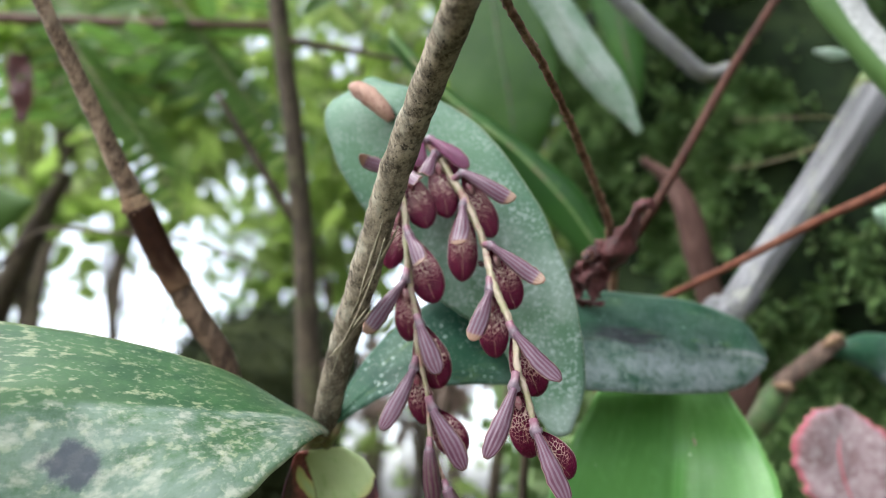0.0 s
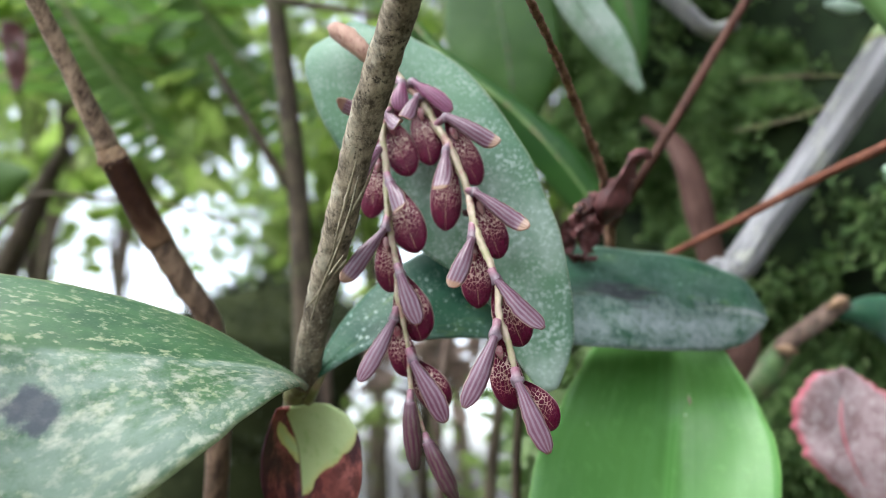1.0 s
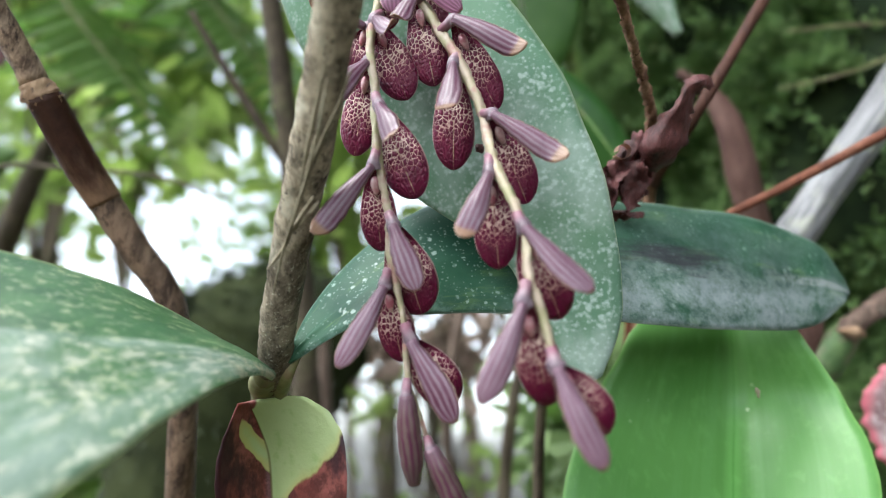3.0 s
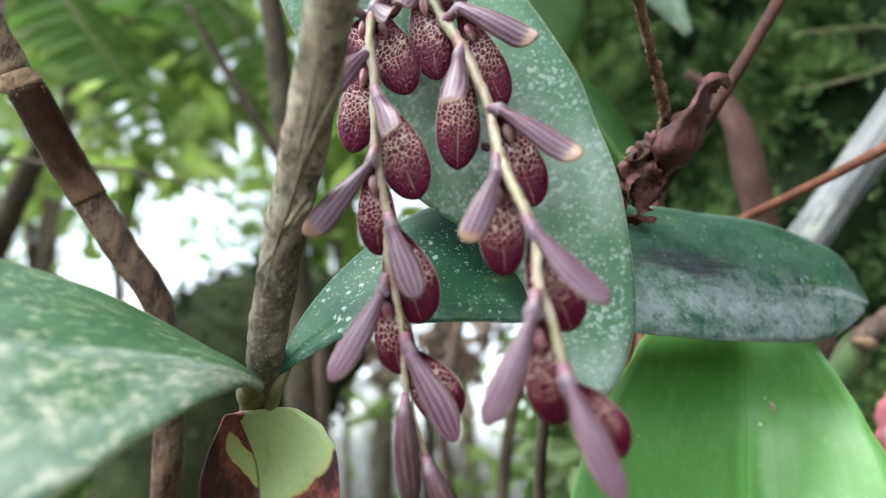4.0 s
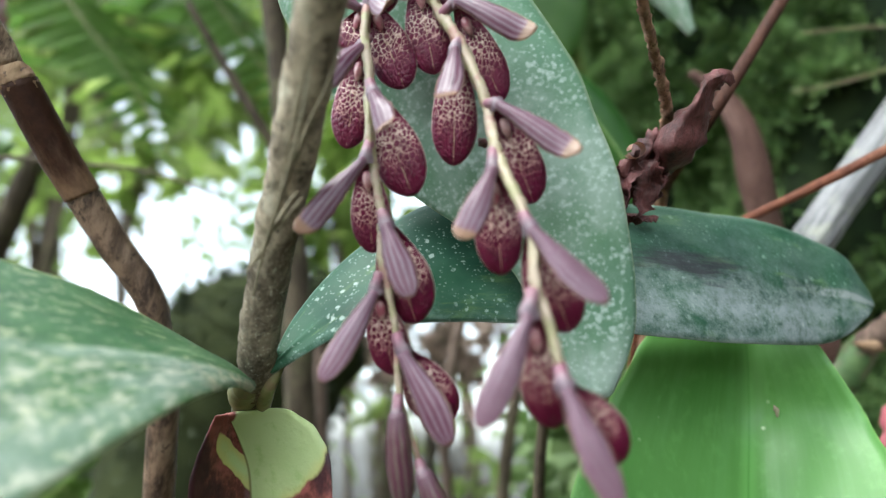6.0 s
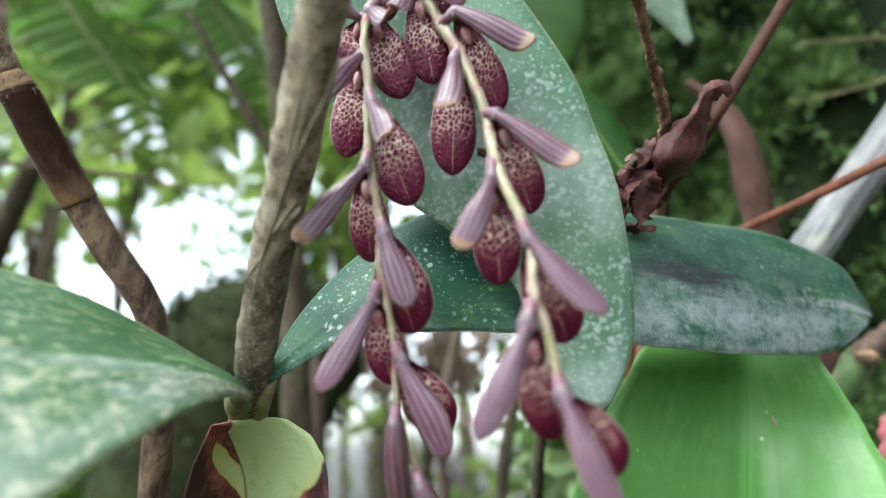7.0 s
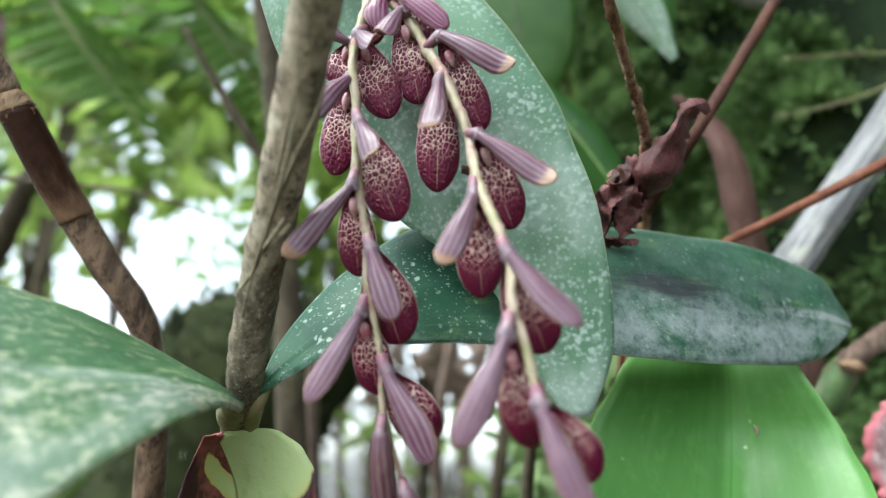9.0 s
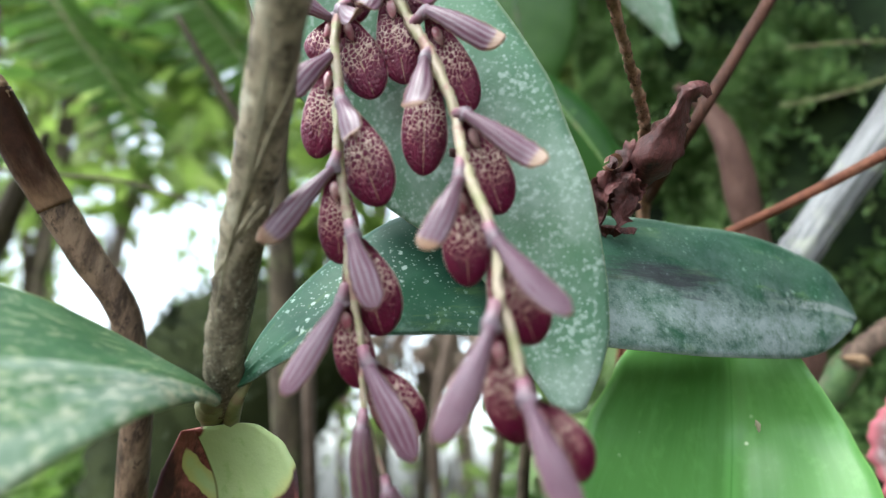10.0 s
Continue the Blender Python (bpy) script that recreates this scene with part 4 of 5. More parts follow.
flower((8.3, 116.0, 13.3), (8.0, 115.0, 12.2), (8.3, 115.0, -1.9), (7.2, 109.0, 4.4), 5.0, True, 0.10, 3.1)
flower((11.9, 112.0, 5.0), (13.0, 111.0, 4.9), (17.8, 111.5, -6.2), (21.9, 106.0, -1.1), 5.0, True, 0.15)
flower((12.8, 108.5, -0.6), (12.8, 107.0, -2.6), (14.3, 108.0, -14.3), (9.6, 101.0, -10.7), 4.6, True, 0.10, 2.8)
flower((15.8, 103.0, -7.6), (16.5, 102.0, -8.8), (21.2, 103.5, -19.4), (23.1, 97.0, -15.6), 5.3)
flower((16.7, 99.0, -14.8), (16.3, 98.0, -16.6), (19.8, 100.0, -28.3), (12.1, 93.0, -26.2), 4.4)
flower((19.3, 97.0, -21.5), (19.5, 96.0, -22.7), (25.7, 98.0, -30.4), (23.6, 91.0, -31.4), 4.5)
# the other spray
flower((-1.9, 121.5, 25.9), (-0.5, 120.0, 24.7), (-2.7, 121.0, 18.0), (-0.6, 117.0, 19.0), 3.6, False, 0.0, 3.0, True)
flower((-2.5, 119.0, 19.7), (-3.1, 118.0, 18.6), (1.7, 118.0, 7.8), (0.6, 113.0, 16.0), 5.2, True, 0.30, 2.5)
flower((-2.8, 118.5, 18.1), (-4.2, 118.5, 17.6), (-6.2, 119.0, 12.2), (-11.5, 117.0, 20.9), 4.4, True, 0.25, 2.6)
flower((-3.0, 117.0, 13.8), (-3.6, 116.5, 12.5), (-5.3, 117.0, -0.1), (-7.2, 111.0, 6.4), 4.7, False, 0.1)
flower((-2.3, 115.0, 7.8), (-1.6, 114.0, 6.4), (3.7, 113.5, -5.8), (1.3, 108.5, 0.9), 5.5, True, 0.10, 2.8)
flower((-1.7, 113.0, 0.2), (-1.9, 112.0, -1.6), (-0.8, 113.0, -12.8), (-8.3, 106.5, -10.7), 4.3, True, 0.20)
flower((0.4, 111.0, -7.9), (1.0, 110.0, -9.1), (4.9, 111.0, -20.6), (4.6, 105.5, -16.9), 5.9, False, 0.0, 3.1)
flower((0.6, 109.5, -14.9), (0.3, 109.0, -16.6), (2.6, 110.5, -26.7), (-4.3, 104.0, -26.1), 4.2)
flower((3.0, 108.0, -21.4), (3.7, 107.5, -23.0), (9.2, 109.0, -31.6), (9.6, 103.5, -31.8), 5.2, False, 0.0, 3.3)


def bud(joint, foot, tip, r):
    bm = bmesh.new()
    joint, foot, tip = (Vector(p) for p in (joint, foot, tip))
    tube(bm, [joint, foot, foot.lerp(tip, 0.05)], [0.55, 0.7, 0.8], 8, 8, 0.1)
    me = part("flower_bud", bm, OVARY, orchid, "closed pinkish brown bud")
    bm = bmesh.new()
    tube(bm, [foot.lerp(tip, t) + Vector((0, -0.5 * math.sin(math.pi * t), 0)) for t in (0, 0.25, 0.5, 0.75, 1)], [0.6 * r, 0.92 * r, r, 0.95 * r, 0.5 * r], 24, 14, 0.08, tip.x)
    part("bud_sheath", bm, BUD, me)


bud((3.5, 107.0, -27.9), (3.5, 106.0, -29.6), (4.7, 106.0, -40.4), 1.5)
bud((6.1, 106.0, -34.7), (6.6, 105.0, -35.6), (11.4, 105.0, -44.7), 1.5)


# ---- the cane in front with its three leaves ----
cane = thing("leafy_cane", "rough grey-brown cane with mottled, dark and dying leaves", "plant stem")


def leafy_cane():
    bm = bmesh.new()
    tube(bm, [(8.7, 74.0, 39.7), (6.3, 79.0, 34.2), (2.7, 88.0, 27.9), (-2.8, 97.0, 15.9), (-7.8, 105.0, 0.9), (-12.2, 111.0, -12.4), (-15.1, 115.0, -23.5), (-16.9, 119.0, -30.0), (-20.4, 126.0, -36.1), (-23.7, 134.0, -44.9), (-27.2, 144.0, -56.3), rooted(-0.05, 0.22, 0.45), rooted(-0.06, 0.24, -0.05)],
         [2.2, 2.2, 2.3, 2.4, 2.5, 2.5, 2.45, 2.4, 2.3, 2.3, 2.3, 3.4, 4.5], 180, 18, 0.13, 7.0)
    part("stem", bm, TWIG, cane)
    for pts in ([(-3.8, 95.0, 5.5), (-5.9, 98.5, -0.6), (-8.6, 102.0, -6.8), (-11.6, 106.0, -12.5), (-13.8, 109.0, -18.0)], [(-7.3, 103.5, -6.0), (-9.7, 104.5, -9.4), (-12.3, 106.5, -13.1), (-14.1, 107.5, -15.0)],
                [(-4.4, 97.0, 8.1), (-7.1, 100.5, 0.2), (-8.9, 103.0, -5.5)], [(-2.3, 99.2, 7.4), (-3.8, 101.0, 4.5), (-6.2, 102.6, 0.4), (-8.8, 104.8, -4.6), (-11.2, 107.2, -9.3), (-12.9, 109.0, -12.1)], [(-6.9, 104.0, -6.7), (-7.8, 104.0, -7.9), (-9.4, 104.5, -9.6)]):
        bm = bmesh.new()
        tube(bm, pts, [0.12, 0.26, 0.22, 0.08] if len(pts) < 5 or pts[0][2] < 10 else [0.12, 0.32, 0.38, 0.3, 0.1], 24, 7, 0.5, pts[0][0])
        part("loose_fibre", bm, FIBRE, cane, "peeling pale bark fibre")
    # the mottled leaf towards the camera
    bm = bmesh.new()
    blade(bm, [(-16.8, 117.0, -30.8), (-20.1, 118.0, -28.7), (-23.2, 116.0, -26.0), (-32.2, 107.0, -17.7), (-42.9, 102.0, -13.4), (-57.6, 98.0, -10.0), (-73.7, 92.0, -8.7), (-81.5, 82.0, -11.7), (-84.9, 77.0, -19.0)],
          [(-15.7, 115.0, -30.1), (-16.5, 110.0, -27.3), (-18.4, 104.0, -24.4), (-27.0, 95.5, -21.1), (-36.3, 91.0, -19.7), (-48.9, 87.0, -18.3), (-65.8, 79.0, -18.9), (-76.1, 76.0, -19.8), (-84.2, 76.0, -20.0)],
          [(-15.3, 113.0, -30.5), (-14.8, 107.0, -28.0), (-15.2, 99.0, -26.8), (-17.5, 90.5, -27.7), (-21.2, 84.0, -30.5), (-39.7, 78.0, -41.8), (-56.1, 72.0, -37.7), (-70.2, 72.0, -30.8), (-82.8, 75.0, -21.7)], 70, 28, 0.8, 0.5, 4.0, fold=0.85)
    part("mottled_leaf", bm, MOTTLED, cane, "broad dark green leaf blotched cream and white")
    bm = bmesh.new()
    tube(bm, [(-17.6, 118.0, -31.1), (-19.3, 121.5, -33.1), (-20.3, 126.0, -36.6), (-20.8, 129.5, -40.5)], [1.8, 2.3, 2.2, 2.0], 16, 12, 0.12)
    part("leaf_stalk", bm, STALK, cane, "olive leaf stalk speckled brown")
    bm = bmesh.new()
    tube(bm, [(-13.1, 119.0, -27.6), (-14.5, 118.0, -30.5), (-16.4, 121.0, -34.0), (-18.3, 126.0, -38.5)], [0.5, 1.0, 1.1, 1.0], 14, 8, 0.1)
    part("leaf_stalk", bm, STALK, cane)
    # the dark leaf that runs behind the flowers
    bm = bmesh.new()
    blade(bm, [(-14.6, 117.0, -28.4), (-12.8, 122.0, -22.1), (-5.9, 128.0, -13.4), (6.6, 134.0, -5.6), (21.9, 140.0, -5.3), (41.2, 146.0, -4.7), (59.0, 151.0, -6.0), (74.7, 155.0, -9.6), (81.2, 156.0, -12.6), (84.9, 156.0, -18.2)],
          [(-14.4, 117.0, -28.8), (-11.1, 119.0, -25.2), (-3.9, 121.0, -19.7), (6.9, 124.0, -15.1), (20.9, 129.0, -13.6), (38.7, 135.0, -14.1), (56.0, 142.0, -15.4), (72.1, 149.0, -17.4), (79.8, 152.0, -18.7), (85.1, 154.0, -21.1)],
          [(-14.0, 117.0, -29.2), (-9.6, 117.0, -26.1), (-1.9, 117.5, -22.6), (7.1, 119.0, -21.8), (20.3, 122.0, -22.0), (36.7, 126.0, -23.5), (53.4, 134.0, -25.6), (69.7, 143.0, -26.8), (77.6, 148.0, -26.1), (83.1, 152.0, -23.5)], 60, 22, 0.9, 0.7, 9.0, fold=0.5)
    part("dark_leaf", bm, DARK, cane, "dark green leaf with pale spots and grime")
    # the small dying leaf
    bm = bmesh.new()
    blade(bm, [(-22.3, 119.0, -35.8), (-22.8, 117.0, -38.6), (-23.2, 115.5, -40.9), (-23.2, 114.0, -43.8), (-22.0, 113.0, -49.9), (-18.3, 115.0, -57.0)],
          [(-21.4, 121.0, -36.2), (-20.4, 122.5, -40.2), (-19.1, 123.0, -44.6), (-18.3, 122.0, -48.2), (-17.0, 119.0, -53.0), (-16.0, 117.0, -58.1)],
          [(-20.4, 121.5, -35.9), (-12.8, 121.0, -35.3), (-7.8, 119.0, -38.1), (-5.7, 117.0, -42.7), (-5.9, 115.0, -50.1), (-11.8, 116.0, -57.2)], 40, 22, 0.6, 0.5, 6.0, fold=0.6, frill=0.012)
    part("dying_leaf", bm, DYING, cane, "small yellow-green leaf with brown dead patches")


leafy_cane()


# ---- the young green leaf ----
def young_leaf():
    me = thing("green_leaf", "broad bright green glossy young leaf", "leaf")
    bm = bmesh.new()
    blade(bm, [(54.1, 159.0, -19.7), (45.4, 152.0, -26.7), (40.5, 146.0, -30.3), (34.4, 141.0, -40.1), (27.9, 131.0, -48.5), (26.1, 122.0, -58.6), (33.4, 112.0, -63.5), (40.8, 106.0, -63.2)],
          [(62.8, 160.0, -18.8), (63.7, 157.0, -26.5), (63.9, 155.0, -31.8), (64.1, 153.0, -43.3), (59.9, 143.0, -52.9), (53.6, 128.0, -61.3), (45.9, 111.0, -62.0), (42.2, 105.0, -62.8)],
          [(70.1, 160.0, -19.1), (73.0, 154.0, -25.4), (74.3, 148.0, -29.7), (79.1, 144.0, -38.8), (78.8, 134.0, -47.0), (73.1, 124.0, -56.9), (56.8, 113.0, -62.7), (44.1, 106.0, -62.9)], 44, 24, 0.8, 0.15, 3.0, fold=0.85)
    part("blade", bm, FRESH, me)
    bm = bmesh.new()
    tube(bm, [(62.6, 142.0, -37.2), (62.8, 141.5, -37.8), (62.7, 140.8, -38.8)], [0.1, 0.45, 0.15], 8, 6, 0.2)
    part("scar", bm, FIBRE, me, "small pale dry scar")
    bm = bmesh.new()
    tube(bm, [(62.8, 160.0, -19.4), (66.3, 168.0, -19.0), (73.5, 182.0, -31.7), rooted(0.10, 0.22, 0.4), rooted(0.14, 0.28, -0.05)], [1.2, 1.5, 1.8, 2.5, 3.0], 24, 8, 0.1)
    part("stalk", bm, GREEN_STEM, me)


young_leaf()


# ---- the brown cane at the open side ----
def brown_cane():
    me = thing("brown_cane", "jointed brown cane, blackened below a papery collar", "cane")
    upper = [(-77.6, 116.0, 59.2), (-74.6, 120.0, 49.5), (-69.9, 127.0, 33.5), (-63.8, 135.0, 13.0)]
    lower = [(-63.4, 135.0, 12.2), (-58.5, 139.0, -0.5), (-52.1, 143.0, -14.2), (-45.6, 146.0, -27.1), rooted(-0.10, 0.26, 0.30), rooted(-0.13, 0.3, -0.05)]
    bm = bmesh.new()
    tube(bm, upper, [1.4, 1.45, 1.55, 1.8, 2.3], 50, 14, 0.15, 2.0)
    part("upper_cane", bm, BROWN, me)
    bm = bmesh.new()
    tube(bm, [(-63.8, 134.5, 13.2), (-63.0, 135.5, 11.0), (-62.2, 136.2, 9.1)], [2.3, 3.1, 2.7], 12, 14, 0.25, 4.0)
    part("collar", bm, COLLAR, me, "torn papery tan collar")
    bm = bmesh.new()
    tube(bm, [(-62.7, 135.5, 10.8), (-58.5, 139.0, -0.5), (-55.6, 141.0, -6.9)], [2.9, 3.05, 2.95], 24, 14, 0.03, 5.0)
    part("burnt_joint", bm, SCORCHED, me, "blackened joint")
    bm = bmesh.new()
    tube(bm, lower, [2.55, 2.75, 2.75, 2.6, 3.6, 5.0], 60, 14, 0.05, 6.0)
    part("lower_cane", bm, DARK_CANE, me)


brown_cane()


def simple_stem(name, label, points, radii, material, rough=0.15, n=40):
    bm = bmesh.new()
    tube(bm, points, radii, n, 10, rough, points[0][0])
    return tagged(part(name, bm, material), label, "stem")


forked = simple_stem("dark_stem", "dark upright woody stem with side twigs", [(-82.1, 275.0, 167.2), (-77.3, 275.0, 115.5), (-67.4, 275.0, 50.9), (-61.3, 276.0, -0.8), (-56.6, 276.0, -65.8), (-53.9, 278.0, -131.9), rooted(-0.07, 0.36, -0.1)], [3.6, 4, 4.4, 5.0, 6, 6.5, 9], SHADE_BARK)
for pts, radii, bark in (([(-100.0, 266.0, 70.0), (-89.7, 268.0, 52.8), (-78.3, 270.0, 34.4), (-66.0, 275.0, 14.0)], [1.2, 1.6, 1.9, 2.2], SHADE_BARK), ([(-74.6, 275.0, 97.4), (-57.7, 272.0, 94.3), (-34.2, 270.0, 90.4), (-11.0, 268.0, 85.4)], [1.8, 1.5, 1.2, 0.8], SHADE_BARK)):
    bm = bmesh.new()
    tube(bm, pts, radii, 20, 10, 0.15, pts[0][0])
    part("side_twig", bm, bark, forked)
simple_stem("cross_twig", "thin grey-brown twig lying across", [(-486.5, 460.0, 174.2), (-348.1, 455.0, 170.8), (-235.2, 450.0, 167.7), (-125.5, 445.0, 167.1)], [4.6, 4.2, 3.8, 3.2], DEAD_PINK)
simple_stem("mauve_stem", "smooth dull reddish brown stem", [(122.8, 192.0, 117.4), (98.5, 180.0, 79.8), (80.2, 168.0, 54.2), (65.4, 158.0, 31.3), (54.6, 152.0, 14.3), (52.0, 168.0, 1.8), (61.1, 205.0, -7.4), rooted(0.08, 0.36, 0.35), rooted(0.05, 0.3, -0.1)], [1.3, 1.3, 1.25, 1.2, 1.15, 1.15, 1.3, 2.0, 3.0], MAUVE)
simple_stem("rusty_stem", "thin rust-red arching stem", [(130.3, 150.0, 34.0), (114.0, 155.0, 22.4), (100.7, 162.0, 13.9), (85.9, 170.0, 3.3), (69.1, 178.0, -7.8), (58.1, 190.0, -17.0), rooted(0.10, 0.35, 0.5)], [1.2, 1.2, 1.15, 1.1, 1.0, 1.0, 1.2], RUSTY)
simple_stem("dark_stem", "dark leaning woody stem among the ferns", [(-322.7, 500.0, 58.1), (-341.4, 500.0, 21.5), (-362.8, 500.0, -24.8), (-389.5, 500.0, -85.9)] + [rooted(-0.36, 0.6, -0.1)], [4, 8, 10, 12, 14], SHADE_BARK)
withered = ([(78.1, 236.0, 40.5), (86.4, 234.0, 31.8), (89.5, 230.0, 22.8), (94.4, 230.0, 4.8), (101.0, 230.0, -15.3), (107.6, 232.0, -31.5)],
            [(78.5, 234.0, 41.3), (88.5, 231.0, 33.0), (93.6, 227.0, 22.1), (98.6, 226.0, 5.0), (105.2, 228.0, -15.0), (110.9, 231.0, -31.2)],
            [(80.2, 236.0, 42.6), (92.8, 234.0, 34.8), (100.2, 231.0, 22.2), (105.9, 231.0, 5.2), (111.5, 231.0, -15.1), (115.3, 232.0, -31.2)])


# ---- the scaly twig with its dried leaf ----
def dried_twig():
    me = thing("dried_twig", "scaly brown twig ending in a shrivelled curled leaf", "twig")
    bm = bmesh.new()
    tube(bm, [(6.7, 68.0, 36.4), (11.7, 82.0, 35.6), (19.4, 100.0, 33.4), (28.0, 117.0, 26.9), (35.2, 130.0, 19.2), (41.4, 140.0, 11.0), (43.6, 146.0, 6.7), (51.8, 172.0, 0.9), rooted(0.06, 0.33, 0.5), rooted(0.06, 0.36, -0.05)], [0.52, 0.55, 0.62, 0.7, 0.78, 0.85, 1.0, 1.2, 1.6, 2.0], 260, 12, 0.75, 8.0)
    part("stem", bm, SCALY, me)
    def crumpled(start, end, side, width, roll, wave, seed):
        """A shrivelled blade that rolls in on itself along its length."""
        start, end, side = Vector(start), Vector(end), Vector(side).normalized()
        along = (end - start).normalized()
        face = along.cross(side).normalized()
        rails = ([], [], [])
        for i in range(9):
            u = i / 8
            w = width * ramp([0.35, 0.8, 1.0, 0.95, 1.0, 0.8, 0.7, 0.6, 0.25], u) * (1 + 0.3 * noise.noise(Vector((u * 5, seed, 0))))
            a = roll[0] + (roll[1] - roll[0]) * u
            c = start.lerp(end, u) + side * wave * noise.noise(Vector((u * 3, seed, 5))) + face * wave * noise.noise(Vector((u * 3, 9, seed)))
            d = side * math.cos(a) + face * math.sin(a)
            f = along.cross(d)
            rails[0].append(c - d * w + f * w * 0.9), rails[1].append(c), rails[2].append(c + d * w + f * w * 0.9)
        bm = bmesh.new()
        blade(bm, *rails, n=44, m=18, thick=0.25, wave=0.9, seed=seed, frill=0.2)
        crinkle(bm, 0.45, 3.2, seed)
        part("curled_blade", bm, DRIED, me)

    # the long lobe that rolls up beside the twig
    bm = bmesh.new()
    blade(bm, [(40.3, 139.0, 0.4), (39.5, 138.0, 4.3), (40.9, 137.0, 8.6), (43.8, 136.0, 12.0), (45.3, 136.0, 15.4), (47.7, 137.0, 16.8), (50.1, 138.0, 16.6)],
          [(41.5, 140.0, 0.3), (40.6, 134.0, 3.6), (42.3, 133.5, 7.8), (44.4, 133.5, 10.9), (45.9, 134.5, 14.0), (47.7, 135.0, 15.1), (50.5, 138.0, 15.8)],
          [(42.6, 140.0, 0.6), (45.4, 137.5, 3.2), (47.2, 137.5, 7.6), (47.6, 137.5, 10.5), (48.2, 137.0, 13.2), (49.6, 137.0, 14.0), (51.2, 138.0, 14.6)], 54, 24, 0.25, 1.3, 3.0, frill=0.2)
    crinkle(bm, 0.42, 4.0, 1.0)
    part("curled_blade", bm, DRIED, me)
    crumpled((41.2, 139.0, 5.0), (33.6, 137.5, 0.6), (0, -0.5, 1), 2.6, (-0.3, 1.1), 1.6, 8.0)
    crumpled((40.6, 138.5, 2.6), (36.6, 138.5, -7.2), (1, -0.4, 0.2), 2.5, (0.5, -0.7), 1.8, 12.0)
    crumpled((35.4, 138.5, 2.4), (34.4, 138.0, -6.4), (1, -0.5, 0), 2.1, (-0.6, 0.7), 1.6, 17.0)
    crumpled((34.6, 139.0, -6.2), (40.9, 139.0, -6.6), (0, -0.4, 1), 1.5, (0.2, 1.3), 1.0, 21.0)
    crumpled((39.0, 140.5, 4.0), (38.6, 140.5, -5.0), (1, 0.3, 0), 2.6, (0.0, 0.6), 1.2, 26.0)
    # a small scroll with a pale rim
    bm = bmesh.new()
    rows = [[at((36.0 + r * math.cos(a), 135.6 + d, 3.6 + r * math.sin(a))) for d in (0.0, 0.7, 1.6, 2.8)] for a, r in ((-2.6 + 0.42 * i, 1.45 - 0.035 * i) for i in range(15))]
    grid(bm, rows, [[(i / 14, k / 3) for k in range(4)] for i in range(15)])
    bmesh.ops.solidify(bm, geom=bm.faces[:], thickness=0.00022)
    part("curled_rim", bm, SHEATH, me, "tan rolled rim")


dried_twig()


# ---- the pale cane and its neighbours at the bank ----
def pale_cane():
    me = thing("pale_cane", "stout whitish cane with a swollen joint and a green shoot", "cane")
    bm = bmesh.new()
    tube(bm, [(98.2, 203.0, -13.9), (101.4, 204.0, -11.7), (110.1, 207.0, -0.2), (133.7, 216.0, 29.2), (162.5, 228.0, 66.6)], [4.2, 5.2, 5.0, 5.7, 7.0], 40, 54, 0.04, 2.5, flute=0.03)
    part("internode", bm, CANE_PALE, me)
    bm = bmesh.new()
    tube(bm, [(95.9, 203.0, -18.3), (97.3, 203.0, -14.7), (99.1, 203.0, -12.6)], [6.2, 7.2, 6.2], 8, 18, 0.08)
    part("joint", bm, CANE_PALE, me)
    bm = bmesh.new()
    tube(bm, [(97.0, 203.0, -15.5), (102.6, 235.0, -49.7), rooted(0.2, 0.33, 0.3), rooted(0.22, 0.36, -0.1)], [4.5, 5, 6, 7], 20, 12, 0.06)
    part("lower_internode", bm, SHADE_BARK, me)
    bm = bmesh.new()
    tube(bm, [(161.9, 228.0, 65.8), (176.0, 232.0, 82.7), (198.8, 240.0, 112.6)], [8.0, 9.0, 9.0], 12, 14, 0.05)
    part("green_joint", bm, GREEN_STEM, me, "green joint of the cane")
    bm = bmesh.new()
    blade(bm, [(113.1, 200.0, 99.8), (120.1, 197.0, 84.1), (130.0, 195.0, 70.1), (139.6, 193.0, 57.3), (153.4, 192.0, 42.4)],
          [(121.2, 197.0, 102.2), (127.0, 194.0, 84.8), (134.0, 192.0, 72.7), (142.5, 190.0, 60.9), (153.4, 190.0, 43.8)],
          [(134.3, 203.0, 103.7), (140.1, 200.0, 85.8), (146.3, 198.0, 76.1), (154.1, 196.0, 63.0), (157.6, 193.0, 46.3)], 20, 10, 0.8, 0.3)
    part("sheathing_leaf", bm, KEELED, me, "green sheath with a white powdery keel")


pale_cane()


def strap_leaf(name, label, left, mid, right, material, thick=0.8, wave=0.5, frill=0.02, rib=None):
    bm = bmesh.new()
    blade(bm, left, mid, right, 44, 16, thick, wave, mid[0][0], frill=frill)
    if rib is None:
        return tagged(part(name, bm, material), label, "leaf")
    me = thing(name, label, "leaf")
    part("blade", bm, material, me)
    bm = bmesh.new()
    tube(bm, [Vector(p) + Vector((0, -0.25, 0)) for p in mid], [0.9, 0.85, 0.8, 0.6, 0.3], 40, 8, 0.1)
    part("midrib", bm, rib, me, "pale midrib")
    return me


